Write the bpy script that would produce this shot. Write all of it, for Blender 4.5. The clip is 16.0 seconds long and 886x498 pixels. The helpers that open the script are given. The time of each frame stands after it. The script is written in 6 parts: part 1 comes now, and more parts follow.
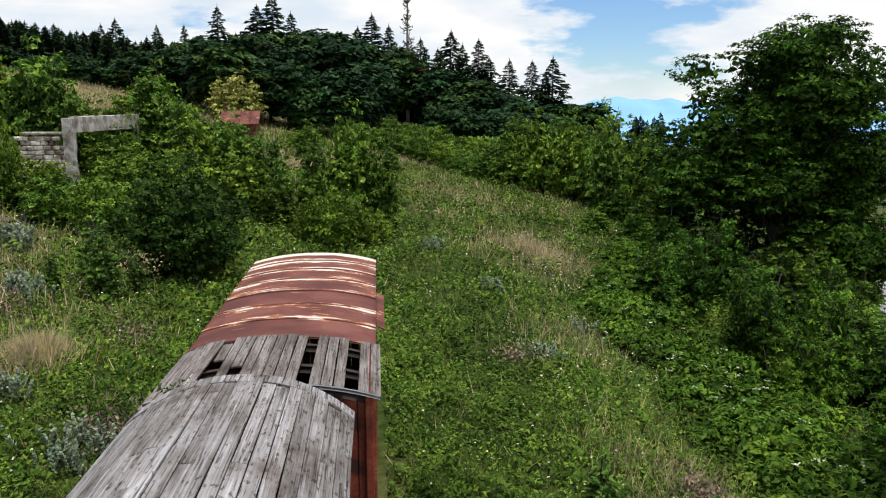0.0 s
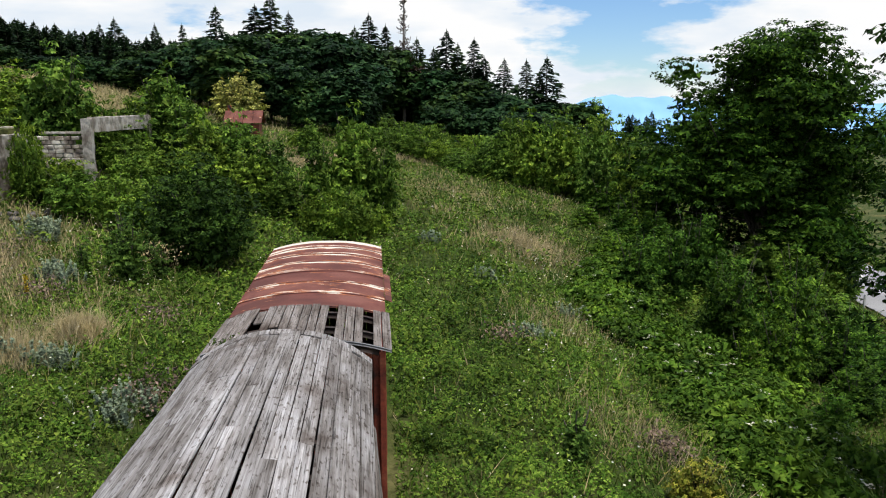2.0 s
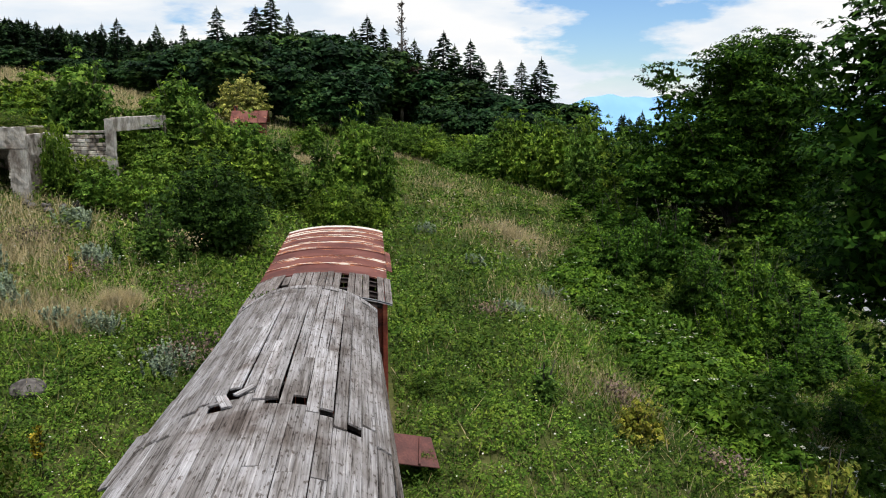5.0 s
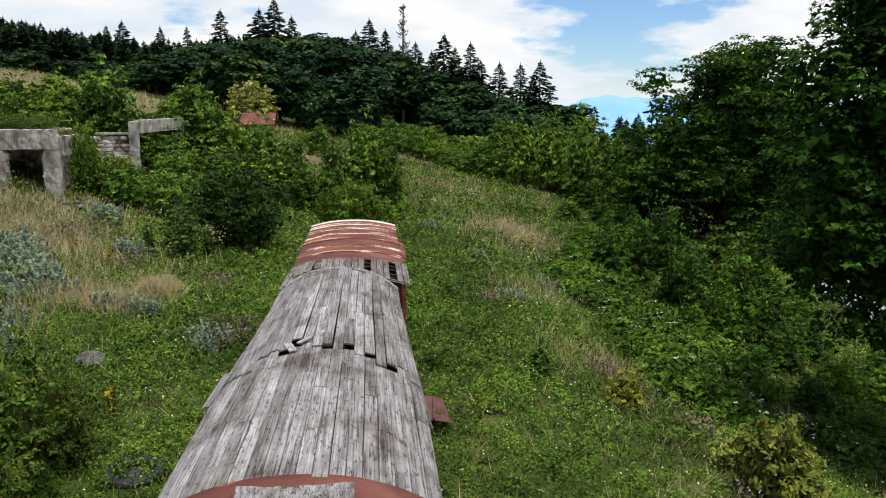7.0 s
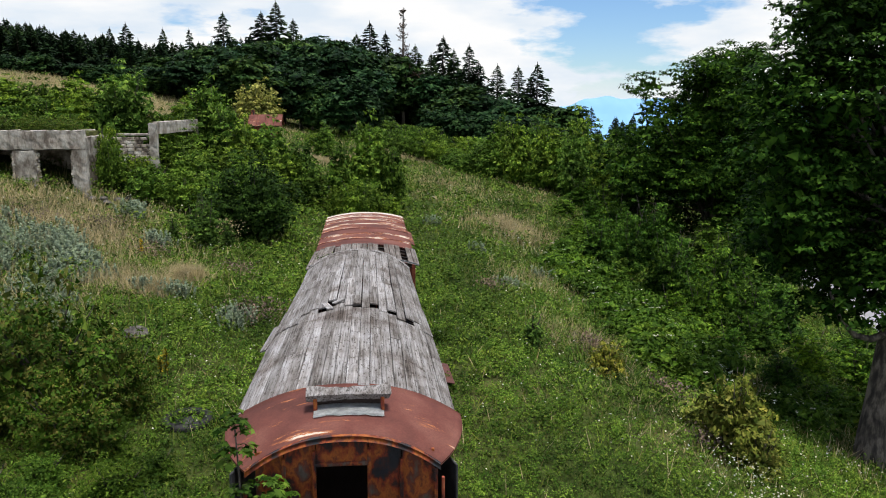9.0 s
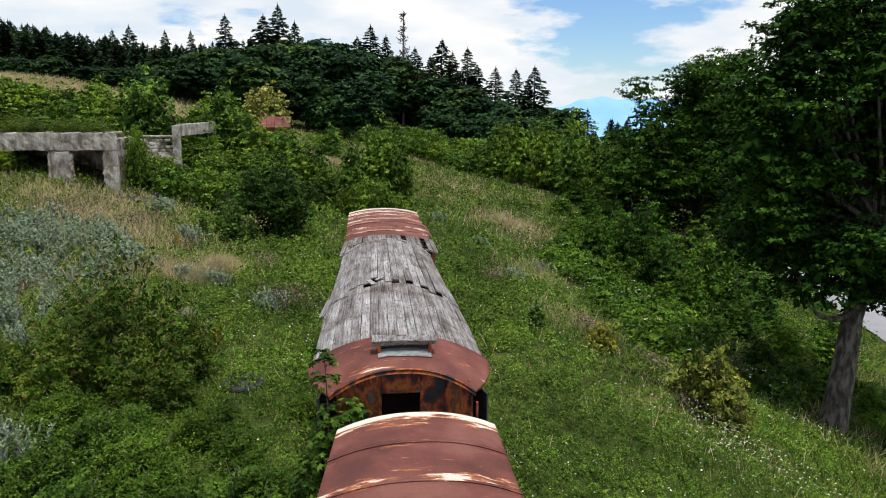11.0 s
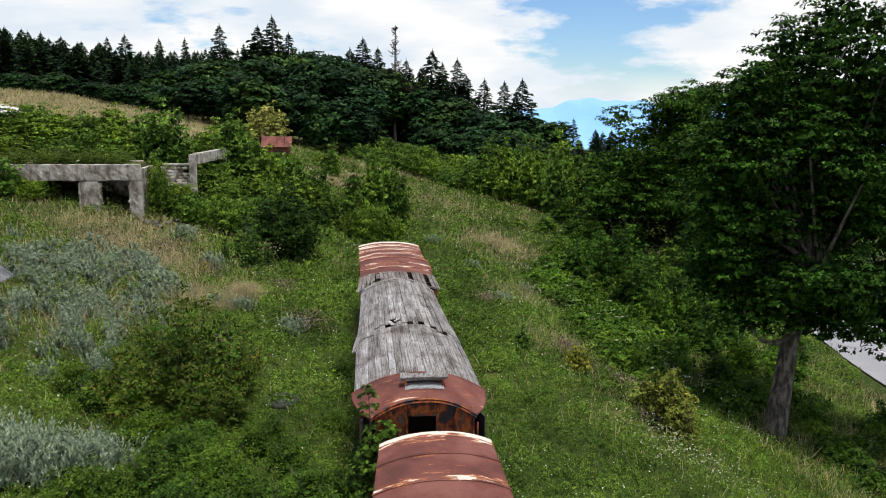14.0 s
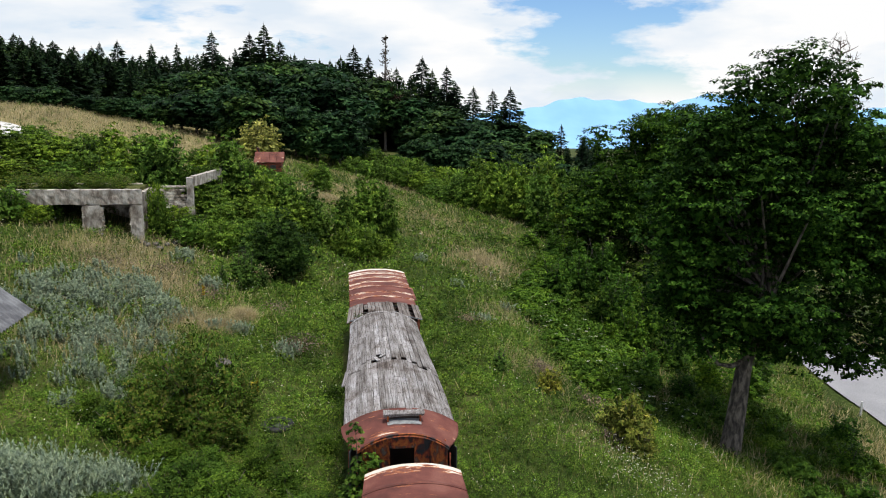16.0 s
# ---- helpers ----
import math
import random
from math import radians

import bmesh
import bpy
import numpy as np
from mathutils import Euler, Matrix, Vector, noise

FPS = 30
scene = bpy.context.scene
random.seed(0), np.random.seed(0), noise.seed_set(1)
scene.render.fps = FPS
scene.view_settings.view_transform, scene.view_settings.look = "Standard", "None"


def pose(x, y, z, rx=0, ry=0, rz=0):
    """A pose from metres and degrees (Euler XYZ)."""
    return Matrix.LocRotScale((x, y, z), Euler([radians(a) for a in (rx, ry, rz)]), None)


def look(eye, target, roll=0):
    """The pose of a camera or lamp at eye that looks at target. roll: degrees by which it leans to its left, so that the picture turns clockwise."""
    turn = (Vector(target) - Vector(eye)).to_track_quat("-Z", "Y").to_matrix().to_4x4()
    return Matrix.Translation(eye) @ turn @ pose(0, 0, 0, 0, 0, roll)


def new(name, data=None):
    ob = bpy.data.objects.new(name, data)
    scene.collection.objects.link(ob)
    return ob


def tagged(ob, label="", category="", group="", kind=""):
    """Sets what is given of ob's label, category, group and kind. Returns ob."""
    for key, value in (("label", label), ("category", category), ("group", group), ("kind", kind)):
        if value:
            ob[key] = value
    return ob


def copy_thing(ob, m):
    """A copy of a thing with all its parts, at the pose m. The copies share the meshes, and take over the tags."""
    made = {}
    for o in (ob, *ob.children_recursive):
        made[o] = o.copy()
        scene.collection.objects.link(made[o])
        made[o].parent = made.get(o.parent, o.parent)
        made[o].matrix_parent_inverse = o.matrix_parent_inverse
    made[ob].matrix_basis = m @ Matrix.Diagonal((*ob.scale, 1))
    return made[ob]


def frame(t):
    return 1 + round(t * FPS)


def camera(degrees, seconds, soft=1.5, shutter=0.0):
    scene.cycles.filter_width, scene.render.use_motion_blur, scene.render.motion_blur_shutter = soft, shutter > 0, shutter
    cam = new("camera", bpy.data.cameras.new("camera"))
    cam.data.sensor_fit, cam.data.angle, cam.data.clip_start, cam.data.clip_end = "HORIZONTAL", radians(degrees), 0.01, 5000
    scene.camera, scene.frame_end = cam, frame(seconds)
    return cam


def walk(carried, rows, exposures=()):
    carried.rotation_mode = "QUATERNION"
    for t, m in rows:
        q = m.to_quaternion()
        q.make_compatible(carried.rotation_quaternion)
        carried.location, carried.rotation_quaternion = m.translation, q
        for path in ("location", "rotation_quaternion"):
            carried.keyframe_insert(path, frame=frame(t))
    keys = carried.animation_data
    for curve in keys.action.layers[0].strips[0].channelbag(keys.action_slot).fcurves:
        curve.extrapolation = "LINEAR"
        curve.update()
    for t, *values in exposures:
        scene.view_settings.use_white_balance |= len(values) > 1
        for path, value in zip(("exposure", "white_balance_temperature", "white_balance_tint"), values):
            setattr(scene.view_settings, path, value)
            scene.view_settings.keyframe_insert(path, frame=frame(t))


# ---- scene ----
cam = camera(59.5, 16.0, soft=1.1)
PATH = [
    (0, (1.514, -0.035, 7.468), (1.68, 1.923, 7.097), 0.0),
    (0.5, (1.404, -0.607, 7.502), (1.572, 1.351, 7.13), 0.1),
    (1, (1.347, -1.171, 7.553), (1.518, 0.786, 7.18), 0.0),
    (1.5, (1.302, -1.775, 7.606), (1.475, 0.182, 7.231), 0.0),
    (2, (1.254, -2.4, 7.643), (1.431, -0.444, 7.267), 0.0),
    (2.5, (1.232, -3.059, 7.647), (1.411, -1.103, 7.269), 0.1),
    (3, (1.243, -3.624, 7.667), (1.423, -1.668, 7.288), 0.1),
    (3.5, (1.229, -4.16, 7.709), (1.411, -2.205, 7.33), 0.1),
    (4, (1.2, -4.663, 7.758), (1.382, -2.707, 7.379), 0.1),
    (6.5, (0.758, -7.805, 7.937), (0.944, -5.849, 7.56), 0.2),
    (7, (0.58, -8.483, 8.014), (0.766, -6.527, 7.637), 0.2),
    (7.5, (0.458, -9.173, 8.012), (0.645, -7.217, 7.637), 0.3),
    (8, (0.389, -9.868, 7.996), (0.577, -7.913, 7.62), 0.3),
    (8.5, (0.261, -10.595, 8.064), (0.45, -8.64, 7.689), 0.2),
    (9, (0.136, -11.328, 8.115), (0.326, -9.373, 7.741), 0.2),
    (11.5, (-1.037, -15.127, 8.607), (-0.832, -13.173, 8.234), 0.4),
    (12, (-1.245, -15.861, 8.938), (-1.035, -13.907, 8.566), 0.5),
    (12.5, (-1.439, -16.6, 9.294), (-1.225, -14.647, 8.921), 0.5),
    (13, (-1.613, -17.308, 9.659), (-1.393, -15.355, 9.285), 0.5),
    (13.5, (-1.721, -18.017, 10.129), (-1.495, -16.065, 9.756), 0.5),
    (14, (-1.751, -18.664, 10.619), (-1.519, -16.713, 10.246), 0.6),
    (14.5, (-1.717, -19.311, 11.124), (-1.48, -17.361, 10.75), 0.6),
    (15, (-1.699, -19.922, 11.65), (-1.456, -17.973, 11.275), 0.6),
    (15.5, (-1.676, -20.505, 12.143), (-1.429, -18.557, 11.767), 0.6),
    (16, (-1.684, -21.121, 12.573), (-1.43, -19.174, 12.197), 0.7),
]
walk(cam, [(t, look(eye, target, roll)) for t, eye, target, roll in PATH])

# ---- world and light ----
world = bpy.data.worlds.new("sky")
scene.world = world
world.use_nodes = True
wn, wl = world.node_tree.nodes, world.node_tree.links
wn.clear()
w_out = wn.new("ShaderNodeOutputWorld")
w_bg = wn.new("ShaderNodeBackground")
w_sky = wn.new("ShaderNodeTexSky")
w_sky.sky_type, w_sky.sun_disc = "NISHITA", False
w_sky.sun_elevation, w_sky.sun_rotation = radians(80), radians(135)
w_sky.air_density, w_sky.dust_density, w_sky.ozone_density = 1.0, 0.0, 2.0
w_co = wn.new("ShaderNodeTexCoord")
w_map = wn.new("ShaderNodeMapping")
w_map.inputs["Scale"].default_value = (1.0, 1.0, 3.2)
w_map.inputs["Location"].default_value = (0.35, 0.1, 0.0)
w_noise = wn.new("ShaderNodeTexNoise")
w_noise.inputs["Scale"].default_value, w_noise.inputs["Detail"].default_value = 3.4, 8.0
w_noise.inputs["Roughness"].default_value = 0.58
w_ramp = wn.new("ShaderNodeValToRGB")
w_ramp.color_ramp.elements[0].position, w_ramp.color_ramp.elements[1].position = 0.4, 0.47
w_gain = wn.new("ShaderNodeMix")
w_gain.data_type, w_gain.blend_type = "RGBA", "MULTIPLY"
w_gain.inputs[0].default_value = 1.0
w_gain.inputs[7].default_value = (0.082, 0.103, 0.132, 1)
w_tone = wn.new("ShaderNodeTexNoise")
w_tone.inputs["Scale"].default_value, w_tone.inputs["Detail"].default_value = 5.0, 5.0
w_cloud = wn.new("ShaderNodeValToRGB")
w_cloud.color_ramp.elements[0].position, w_cloud.color_ramp.elements[1].position = 0.35, 0.53
w_cloud.color_ramp.elements[0].color = (0.74, 0.83, 0.93, 1)
w_cloud.color_ramp.elements[1].color = (1.0, 1.0, 1.0, 1)
w_mix = wn.new("ShaderNodeMix")
w_mix.data_type = "RGBA"
wl.new(w_co.outputs["Generated"], w_map.inputs[0])
wl.new(w_map.outputs[0], w_noise.inputs["Vector"])
wl.new(w_map.outputs[0], w_tone.inputs["Vector"])
w_gap_map = wn.new("ShaderNodeMapping")
w_gap_map.inputs["Scale"].default_value = (1.0, 1.0, 3.4)
w_gap = wn.new("ShaderNodeVectorMath")
w_gap.operation = "DISTANCE"
w_gap.inputs[1].default_value = (0.305, 0.95, 0.31)
w_gap_fall = wn.new("ShaderNodeMapRange")
w_gap_fall.inputs["From Min"].default_value, w_gap_fall.inputs["From Max"].default_value = 0.02, 0.21
w_gap_fall.inputs["To Min"].default_value, w_gap_fall.inputs["To Max"].default_value = 0.24, 0.0
w_open = wn.new("ShaderNodeMath")
w_open.operation = "SUBTRACT"
wl.new(w_co.outputs["Generated"], w_gap_map.inputs[0])
wl.new(w_gap_map.outputs[0], w_gap.inputs[0])
wl.new(w_gap.outputs["Value"], w_gap_fall.inputs[0])
wl.new(w_noise.outputs[0], w_open.inputs[0])
wl.new(w_gap_fall.outputs[0], w_open.inputs[1])
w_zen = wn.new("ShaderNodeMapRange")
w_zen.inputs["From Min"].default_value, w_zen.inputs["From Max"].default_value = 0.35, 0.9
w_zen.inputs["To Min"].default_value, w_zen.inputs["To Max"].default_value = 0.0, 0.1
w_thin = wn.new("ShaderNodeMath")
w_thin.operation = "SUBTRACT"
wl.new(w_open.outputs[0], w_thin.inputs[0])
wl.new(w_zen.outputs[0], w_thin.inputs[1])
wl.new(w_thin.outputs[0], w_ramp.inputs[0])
wl.new(w_tone.outputs[0], w_cloud.inputs[0])
wl.new(w_sky.outputs[0], w_gain.inputs[6])
w_sep = wn.new("ShaderNodeSeparateXYZ")
w_low = wn.new("ShaderNodeMapRange")
w_low.inputs["From Min"].default_value, w_low.inputs["From Max"].default_value = 0.0, 0.04
w_low.inputs["To Min"].default_value, w_low.inputs["To Max"].default_value = 1.0, 0.0
w_max = wn.new("ShaderNodeMath")
w_max.operation = "MAXIMUM"
wl.new(w_co.outputs["Generated"], w_sep.inputs[0])
wl.new(w_sep.outputs[2], w_low.inputs[0])
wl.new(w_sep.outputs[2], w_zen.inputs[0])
wl.new(w_low.outputs[0], w_max.inputs[0])
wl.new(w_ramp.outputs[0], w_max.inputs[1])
wl.new(w_max.outputs[0], w_mix.inputs[0])
wl.new(w_gain.outputs[2], w_mix.inputs[6])
wl.new(w_cloud.outputs[0], w_mix.inputs[7])
wl.new(w_mix.outputs[2], w_bg.inputs[0])
wl.new(w_bg.outputs[0], w_out.inputs[0])
w_bg.inputs[1].default_value = 1.0

sun = new("sun", bpy.data.lights.new("sun", "SUN"))
sun.data.energy, sun.data.angle, sun.data.color = 4.8, radians(14), (1.0, 0.96, 0.9)
sun.matrix_world = look((10, -10, 80), (0, 0, 0))


# ---- materials ----
def node_mat(name):
    m = bpy.data.materials.new(name)
    m.use_nodes = True
    nt = m.node_tree
    return m, nt, nt.nodes["Principled BSDF"]


def ramp_node(nt, stops):
    r = nt.nodes.new("ShaderNodeValToRGB")
    els = r.color_ramp.elements
    while len(els) < len(stops):
        els.new(0.5)
    for e, (p, c) in zip(els, stops):
        e.position, e.color = p, (*c, 1)
    return r


def noise_node(nt, scale, detail=4.0, stretch=None, coords="Object", rough=0.55):
    co = nt.nodes.new("ShaderNodeTexCoord")
    n = nt.nodes.new("ShaderNodeTexNoise")
    n.inputs["Scale"].default_value, n.inputs["Detail"].default_value = scale, detail
    n.inputs["Roughness"].default_value = rough
    if stretch:
        mp = nt.nodes.new("ShaderNodeMapping")
        mp.inputs["Scale"].default_value = stretch
        nt.links.new(co.outputs[coords], mp.inputs[0])
        nt.links.new(mp.outputs[0], n.inputs["Vector"])
    else:
        nt.links.new(co.outputs[coords], n.inputs["Vector"])
    return n


def mix_col(nt, fac, a, b, blend="MIX"):
    m = nt.nodes.new("ShaderNodeMix")
    m.data_type, m.blend_type = "RGBA", blend
    for sock, v in ((m.inputs[0], fac), (m.inputs[6], a), (m.inputs[7], b)):
        if isinstance(v, (int, float)):
            sock.default_value = v
        elif isinstance(v, tuple):
            sock.default_value = (*v, 1)
        else:
            nt.links.new(v, sock)
    return m.outputs[2]


def bump_from(nt, b, height, strength, distance=0.02):
    n = nt.nodes.new("ShaderNodeBump")
    n.inputs["Strength"].default_value, n.inputs["Distance"].default_value = strength, distance
    nt.links.new(height, n.inputs["Height"])
    nt.links.new(n.outputs[0], b.inputs["Normal"])


def foliage(name, dark, mid, light, patch=0.25, patch_tint=None, gloss=0.55, through_light=0.1, tree_tint=0.35, shine=0.04, face_up=0.0, calm=False):
    """Leaves: colour by leaf, by clump in space and by plant."""
    m, nt, b = node_mat(name)
    geo = nt.nodes.new("ShaderNodeNewGeometry")
    r = ramp_node(nt, [(0.0, dark), (0.5, mid), (1.0, light)])
    nt.links.new(geo.outputs["Random Per Island"], r.inputs[0])
    col = r.outputs[0]
    n = nt.nodes.new("ShaderNodeTexNoise")
    n.inputs["Scale"].default_value, n.inputs["Detail"].default_value = patch, 3.0
    nt.links.new(geo.outputs["Position"], n.inputs["Vector"])
    pr = ramp_node(nt, [(0.35, (0.9, 0.9, 0.9) if calm else (0.55, 0.55, 0.55)), (0.65, patch_tint or (1.35, 1.3, 1.1))])
    nt.links.new(n.outputs[0], pr.inputs[0])
    col = mix_col(nt, 1.0, col, pr.outputs[0], "MULTIPLY")
    n2 = nt.nodes.new("ShaderNodeTexNoise")
    n2.inputs["Scale"].default_value, n2.inputs["Detail"].default_value = patch * 6, 4.0
    nt.links.new(geo.outputs["Position"], n2.inputs["Vector"])
    pr2 = ramp_node(nt, [(0.36, (0.85, 0.85, 0.85) if calm else (0.5, 0.58, 0.55)), (0.62, (1.3, 1.22, 1.05))])
    nt.links.new(n2.outputs[0], pr2.inputs[0])
    col = mix_col(nt, 1.0, col, pr2.outputs[0], "MULTIPLY")
    info = nt.nodes.new("ShaderNodeObjectInfo")
    orr = ramp_node(nt, [(0.0, (1 - tree_tint * 1.2, 1 - tree_tint, 1 - tree_tint)), (0.5, (1 - tree_tint * 0.4, 1.0, 1 + tree_tint * 0.6)), (1.0, (1 + tree_tint, 1 + tree_tint * 0.8, 1.0))])
    nt.links.new(info.outputs["Random"], orr.inputs[0])
    col = mix_col(nt, 1.0, col, orr.outputs[0], "MULTIPLY")
    nt.links.new(col, b.inputs["Base Color"])
    b.inputs["Roughness"].default_value = gloss
    b.inputs["Specular IOR Level"].default_value = shine
    tr = nt.nodes.new("ShaderNodeBsdfTranslucent")
    nt.links.new(col, tr.inputs[0])
    if face_up:
        bend = nt.nodes.new("ShaderNodeVectorMath")
        bend.operation = "MULTIPLY_ADD"
        bend.inputs[1].default_value = (1 - face_up,) * 3
        bend.inputs[2].default_value = (0, 0, face_up)
        nt.links.new(geo.outputs["Normal"], bend.inputs[0])
        fit_one = nt.nodes.new("ShaderNodeVectorMath")
        fit_one.operation = "NORMALIZE"
        nt.links.new(bend.outputs[0], fit_one.inputs[0])
        nt.links.new(fit_one.outputs[0], b.inputs["Normal"])
    mx = nt.nodes.new("ShaderNodeMixShader")
    mx.inputs[0].default_value = through_light
    nt.links.new(b.outputs[0], mx.inputs[1])
    nt.links.new(tr.outputs[0], mx.inputs[2])
    nt.links.new(mx.outputs[0], nt.nodes["Material Output"].inputs[0])
    return m


def rough_mat(name, stops, scale, stretch=None, rough=0.85, bump=0.3, fine=30.0, metal=0.0, random_tint=0.0, coords="Object"):
    """A worn surface: coarse colour change, fine grain and relief."""
    m, nt, b = node_mat(name)
    n = noise_node(nt, scale, 6.0, stretch, coords)
    r = ramp_node(nt, stops)
    nt.links.new(n.outputs[0], r.inputs[0])
    f = noise_node(nt, fine, 5.0, stretch, coords)
    fr = ramp_node(nt, [(0.3, (0.72, 0.72, 0.72)), (0.7, (1.2, 1.2, 1.2))])
    nt.links.new(f.outputs[0], fr.inputs[0])
    col = mix_col(nt, 1.0, r.outputs[0], fr.outputs[0], "MULTIPLY")
    if random_tint:
        info = nt.nodes.new("ShaderNodeObjectInfo")
        orr = ramp_node(nt, [(0.0, (1 - random_tint,) * 3), (1.0, (1 + random_tint, 1 + random_tint, 1 + random_tint * 0.9))])
        nt.links.new(info.outputs["Random"], orr.inputs[0])
        col = mix_col(nt, 1.0, col, orr.outputs[0], "MULTIPLY")
    nt.links.new(col, b.inputs["Base Color"])
    b.inputs["Roughness"].default_value, b.inputs["Metallic"].default_value = rough, metal
    bump_from(nt, b, f.outputs[0], bump)
    return m


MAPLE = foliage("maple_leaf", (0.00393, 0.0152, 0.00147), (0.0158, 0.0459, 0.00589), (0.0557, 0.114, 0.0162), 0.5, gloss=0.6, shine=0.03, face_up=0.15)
HEDGE_LEAF = foliage("hedge_leaf", (0.0317, 0.0774, 0.00881), (0.0988, 0.176, 0.0246), (0.214, 0.305, 0.0529), 0.5)
SHRUB = foliage("shrub_leaf", (0.0339, 0.0755, 0.0085), (0.0916, 0.162, 0.0224), (0.189, 0.273, 0.0464), 0.5)
SLOPE_LEAF = foliage("slope_shrub_leaf", (0.0147, 0.0463, 0.00486), (0.0513, 0.116, 0.0121), (0.125, 0.215, 0.0292), 0.5)
DARK_SHRUB = foliage("dark_shrub_leaf", (0.00742, 0.0222, 0.00477), (0.0222, 0.053, 0.0101), (0.053, 0.104, 0.0202), 0.6, tree_tint=0.0)
YELLOW_SHRUB = foliage("yellowing_leaf", (0.106, 0.143, 0.0245), (0.2, 0.222, 0.0411), (0.348, 0.304, 0.0823), 0.8)
BROWN_SHRUB = foliage("brownish_leaf", (0.0271, 0.0699, 0.00736), (0.0664, 0.129, 0.0169), (0.145, 0.132, 0.0405), 0.8, tree_tint=0.1)
YELLOW_LEAF = foliage("bright_yellow_green_leaf", (0.143, 0.171, 0.0436), (0.269, 0.292, 0.0809), (0.421, 0.406, 0.161), 0.8, tree_tint=0.0)
SEEDLING = foliage("seedling_leaf", (0.0367, 0.0827, 0.0165), (0.0783, 0.151, 0.0295), (0.138, 0.23, 0.0506), 1.5, tree_tint=0.1)
MULLEIN = foliage("yellow_flower", (0.368, 0.265, 0.0221), (0.478, 0.353, 0.0368), (0.552, 0.442, 0.0736), 1.0)
FERN = foliage("elder_leaf", (0.0203, 0.0516, 0.00563), (0.0507, 0.101, 0.0132), (0.104, 0.166, 0.0281), 0.5, tree_tint=0.2)
ELDER = foliage("elder_thicket_leaf", (0.0272, 0.0693, 0.00679), (0.0652, 0.133, 0.0149), (0.125, 0.207, 0.0339), 0.5, tree_tint=0.2)
NEEDLE = foliage("needle", (0.00442, 0.0132, 0.00589), (0.0132, 0.0294, 0.0118), (0.0294, 0.0552, 0.0191), 0.2, gloss=0.7, through_light=0.05)
FAR_LEAF = foliage("forest_leaf", (0.00587, 0.0205, 0.00795), (0.0223, 0.053, 0.0179), (0.0558, 0.0989, 0.0331), 0.12, (1.3, 1.3, 1.15), through_light=0.05, tree_tint=0.4)
GRASS = foliage("meadow_grass", (0.0341, 0.0673, 0.00907), (0.0788, 0.131, 0.0194), (0.164, 0.201, 0.0518), 0.16, (1.3, 1.15, 1.0), through_light=0.15, tree_tint=0.0, face_up=0.35)
WEED = foliage("weed_leaf", (0.0241, 0.0617, 0.00691), (0.0666, 0.14, 0.0196), (0.159, 0.247, 0.0472), 0.3, through_light=0.15, tree_tint=0.0, face_up=0.35)
HERB = foliage("herb_leaf", (0.0336, 0.0717, 0.00842), (0.0701, 0.126, 0.0169), (0.129, 0.185, 0.0349), 0.35, through_light=0.15, tree_tint=0.0, face_up=0.4)
DRY = foliage("dry_grass", (0.221, 0.186, 0.0963), (0.33, 0.283, 0.162), (0.44, 0.385, 0.248), 0.4, (1.15, 1.15, 1.15), through_light=0.3, tree_tint=0.0, face_up=0.6, calm=True)
WORMWOOD = foliage("wormwood_leaf", (0.131, 0.186, 0.131), (0.21, 0.279, 0.2), (0.308, 0.379, 0.281), 0.7, (1.15, 1.15, 1.15), through_light=0.35, tree_tint=0.0, face_up=0.6, calm=True)
MAUVE = foliage("mauve_heads", (0.0935, 0.0751, 0.0626), (0.156, 0.119, 0.112), (0.238, 0.175, 0.194), 0.6, tree_tint=0.0, face_up=0.5)
WHITE_PETAL = foliage("white_petal", (0.442, 0.442, 0.368), (0.53, 0.53, 0.471), (0.604, 0.604, 0.545), 0.3, (1.0, 1.0, 1.0), tree_tint=0.0, face_up=0.5)
BARK = rough_mat("bark", [(0.38, (0.015, 0.012, 0.010)), (0.48, (0.052, 0.043, 0.035)), (0.6, (0.14, 0.12, 0.098))], 5.0, (1, 1, 0.35), fine=22, bump=1.0)
DEAD_BARK = rough_mat("dead_bark", [(0.3, (0.168, 0.1386, 0.1218)), (0.7, (0.336, 0.3024, 0.2772))], 2.0, (1, 1, 0.3), fine=12)
DEAD_TWIG = foliage("dead_twig", (0.0368, 0.0221, 0.0147), (0.0736, 0.0442, 0.0331), (0.118, 0.0736, 0.0552), 0.5, through_light=0.0)
RED_PAINT = rough_mat("red_brown_painted_steel", [(0.36, (0.0504, 0.01344, 0.0084)), (0.44, (0.1848, 0.0336, 0.0168)), (0.55, (0.2436, 0.0462, 0.02184)), (0.64, (0.3024, 0.0924, 0.042))], 3.0, fine=22, rough=0.65, random_tint=0.15)
DULL_RED = rough_mat("dull_rust_red_sheet", [(0.35, (0.0672, 0.021, 0.0168)), (0.65, (0.1176, 0.0378, 0.0294))], 3.0, fine=22, rough=0.75)
RUST = rough_mat("rusty_steel", [(0.4, (0.0114, 0.0143, 0.02)), (0.45, (0.05, 0.0143, 0.01)), (0.49, (0.214, 0.0321, 0.00857)), (0.54, (0.343, 0.1, 0.0143)), (0.58, (0.143, 0.0286, 0.0114)), (0.65, (0.1, 0.0857, 0.0714))], 3.4, (1, 1, 0.6), fine=16, rough=0.75, bump=0.5)
DARK_IRON = rough_mat("dark_iron", [(0.3, (0.021, 0.02352, 0.02772)), (0.7, (0.0588, 0.0588, 0.063))], 3.0, rough=0.6)
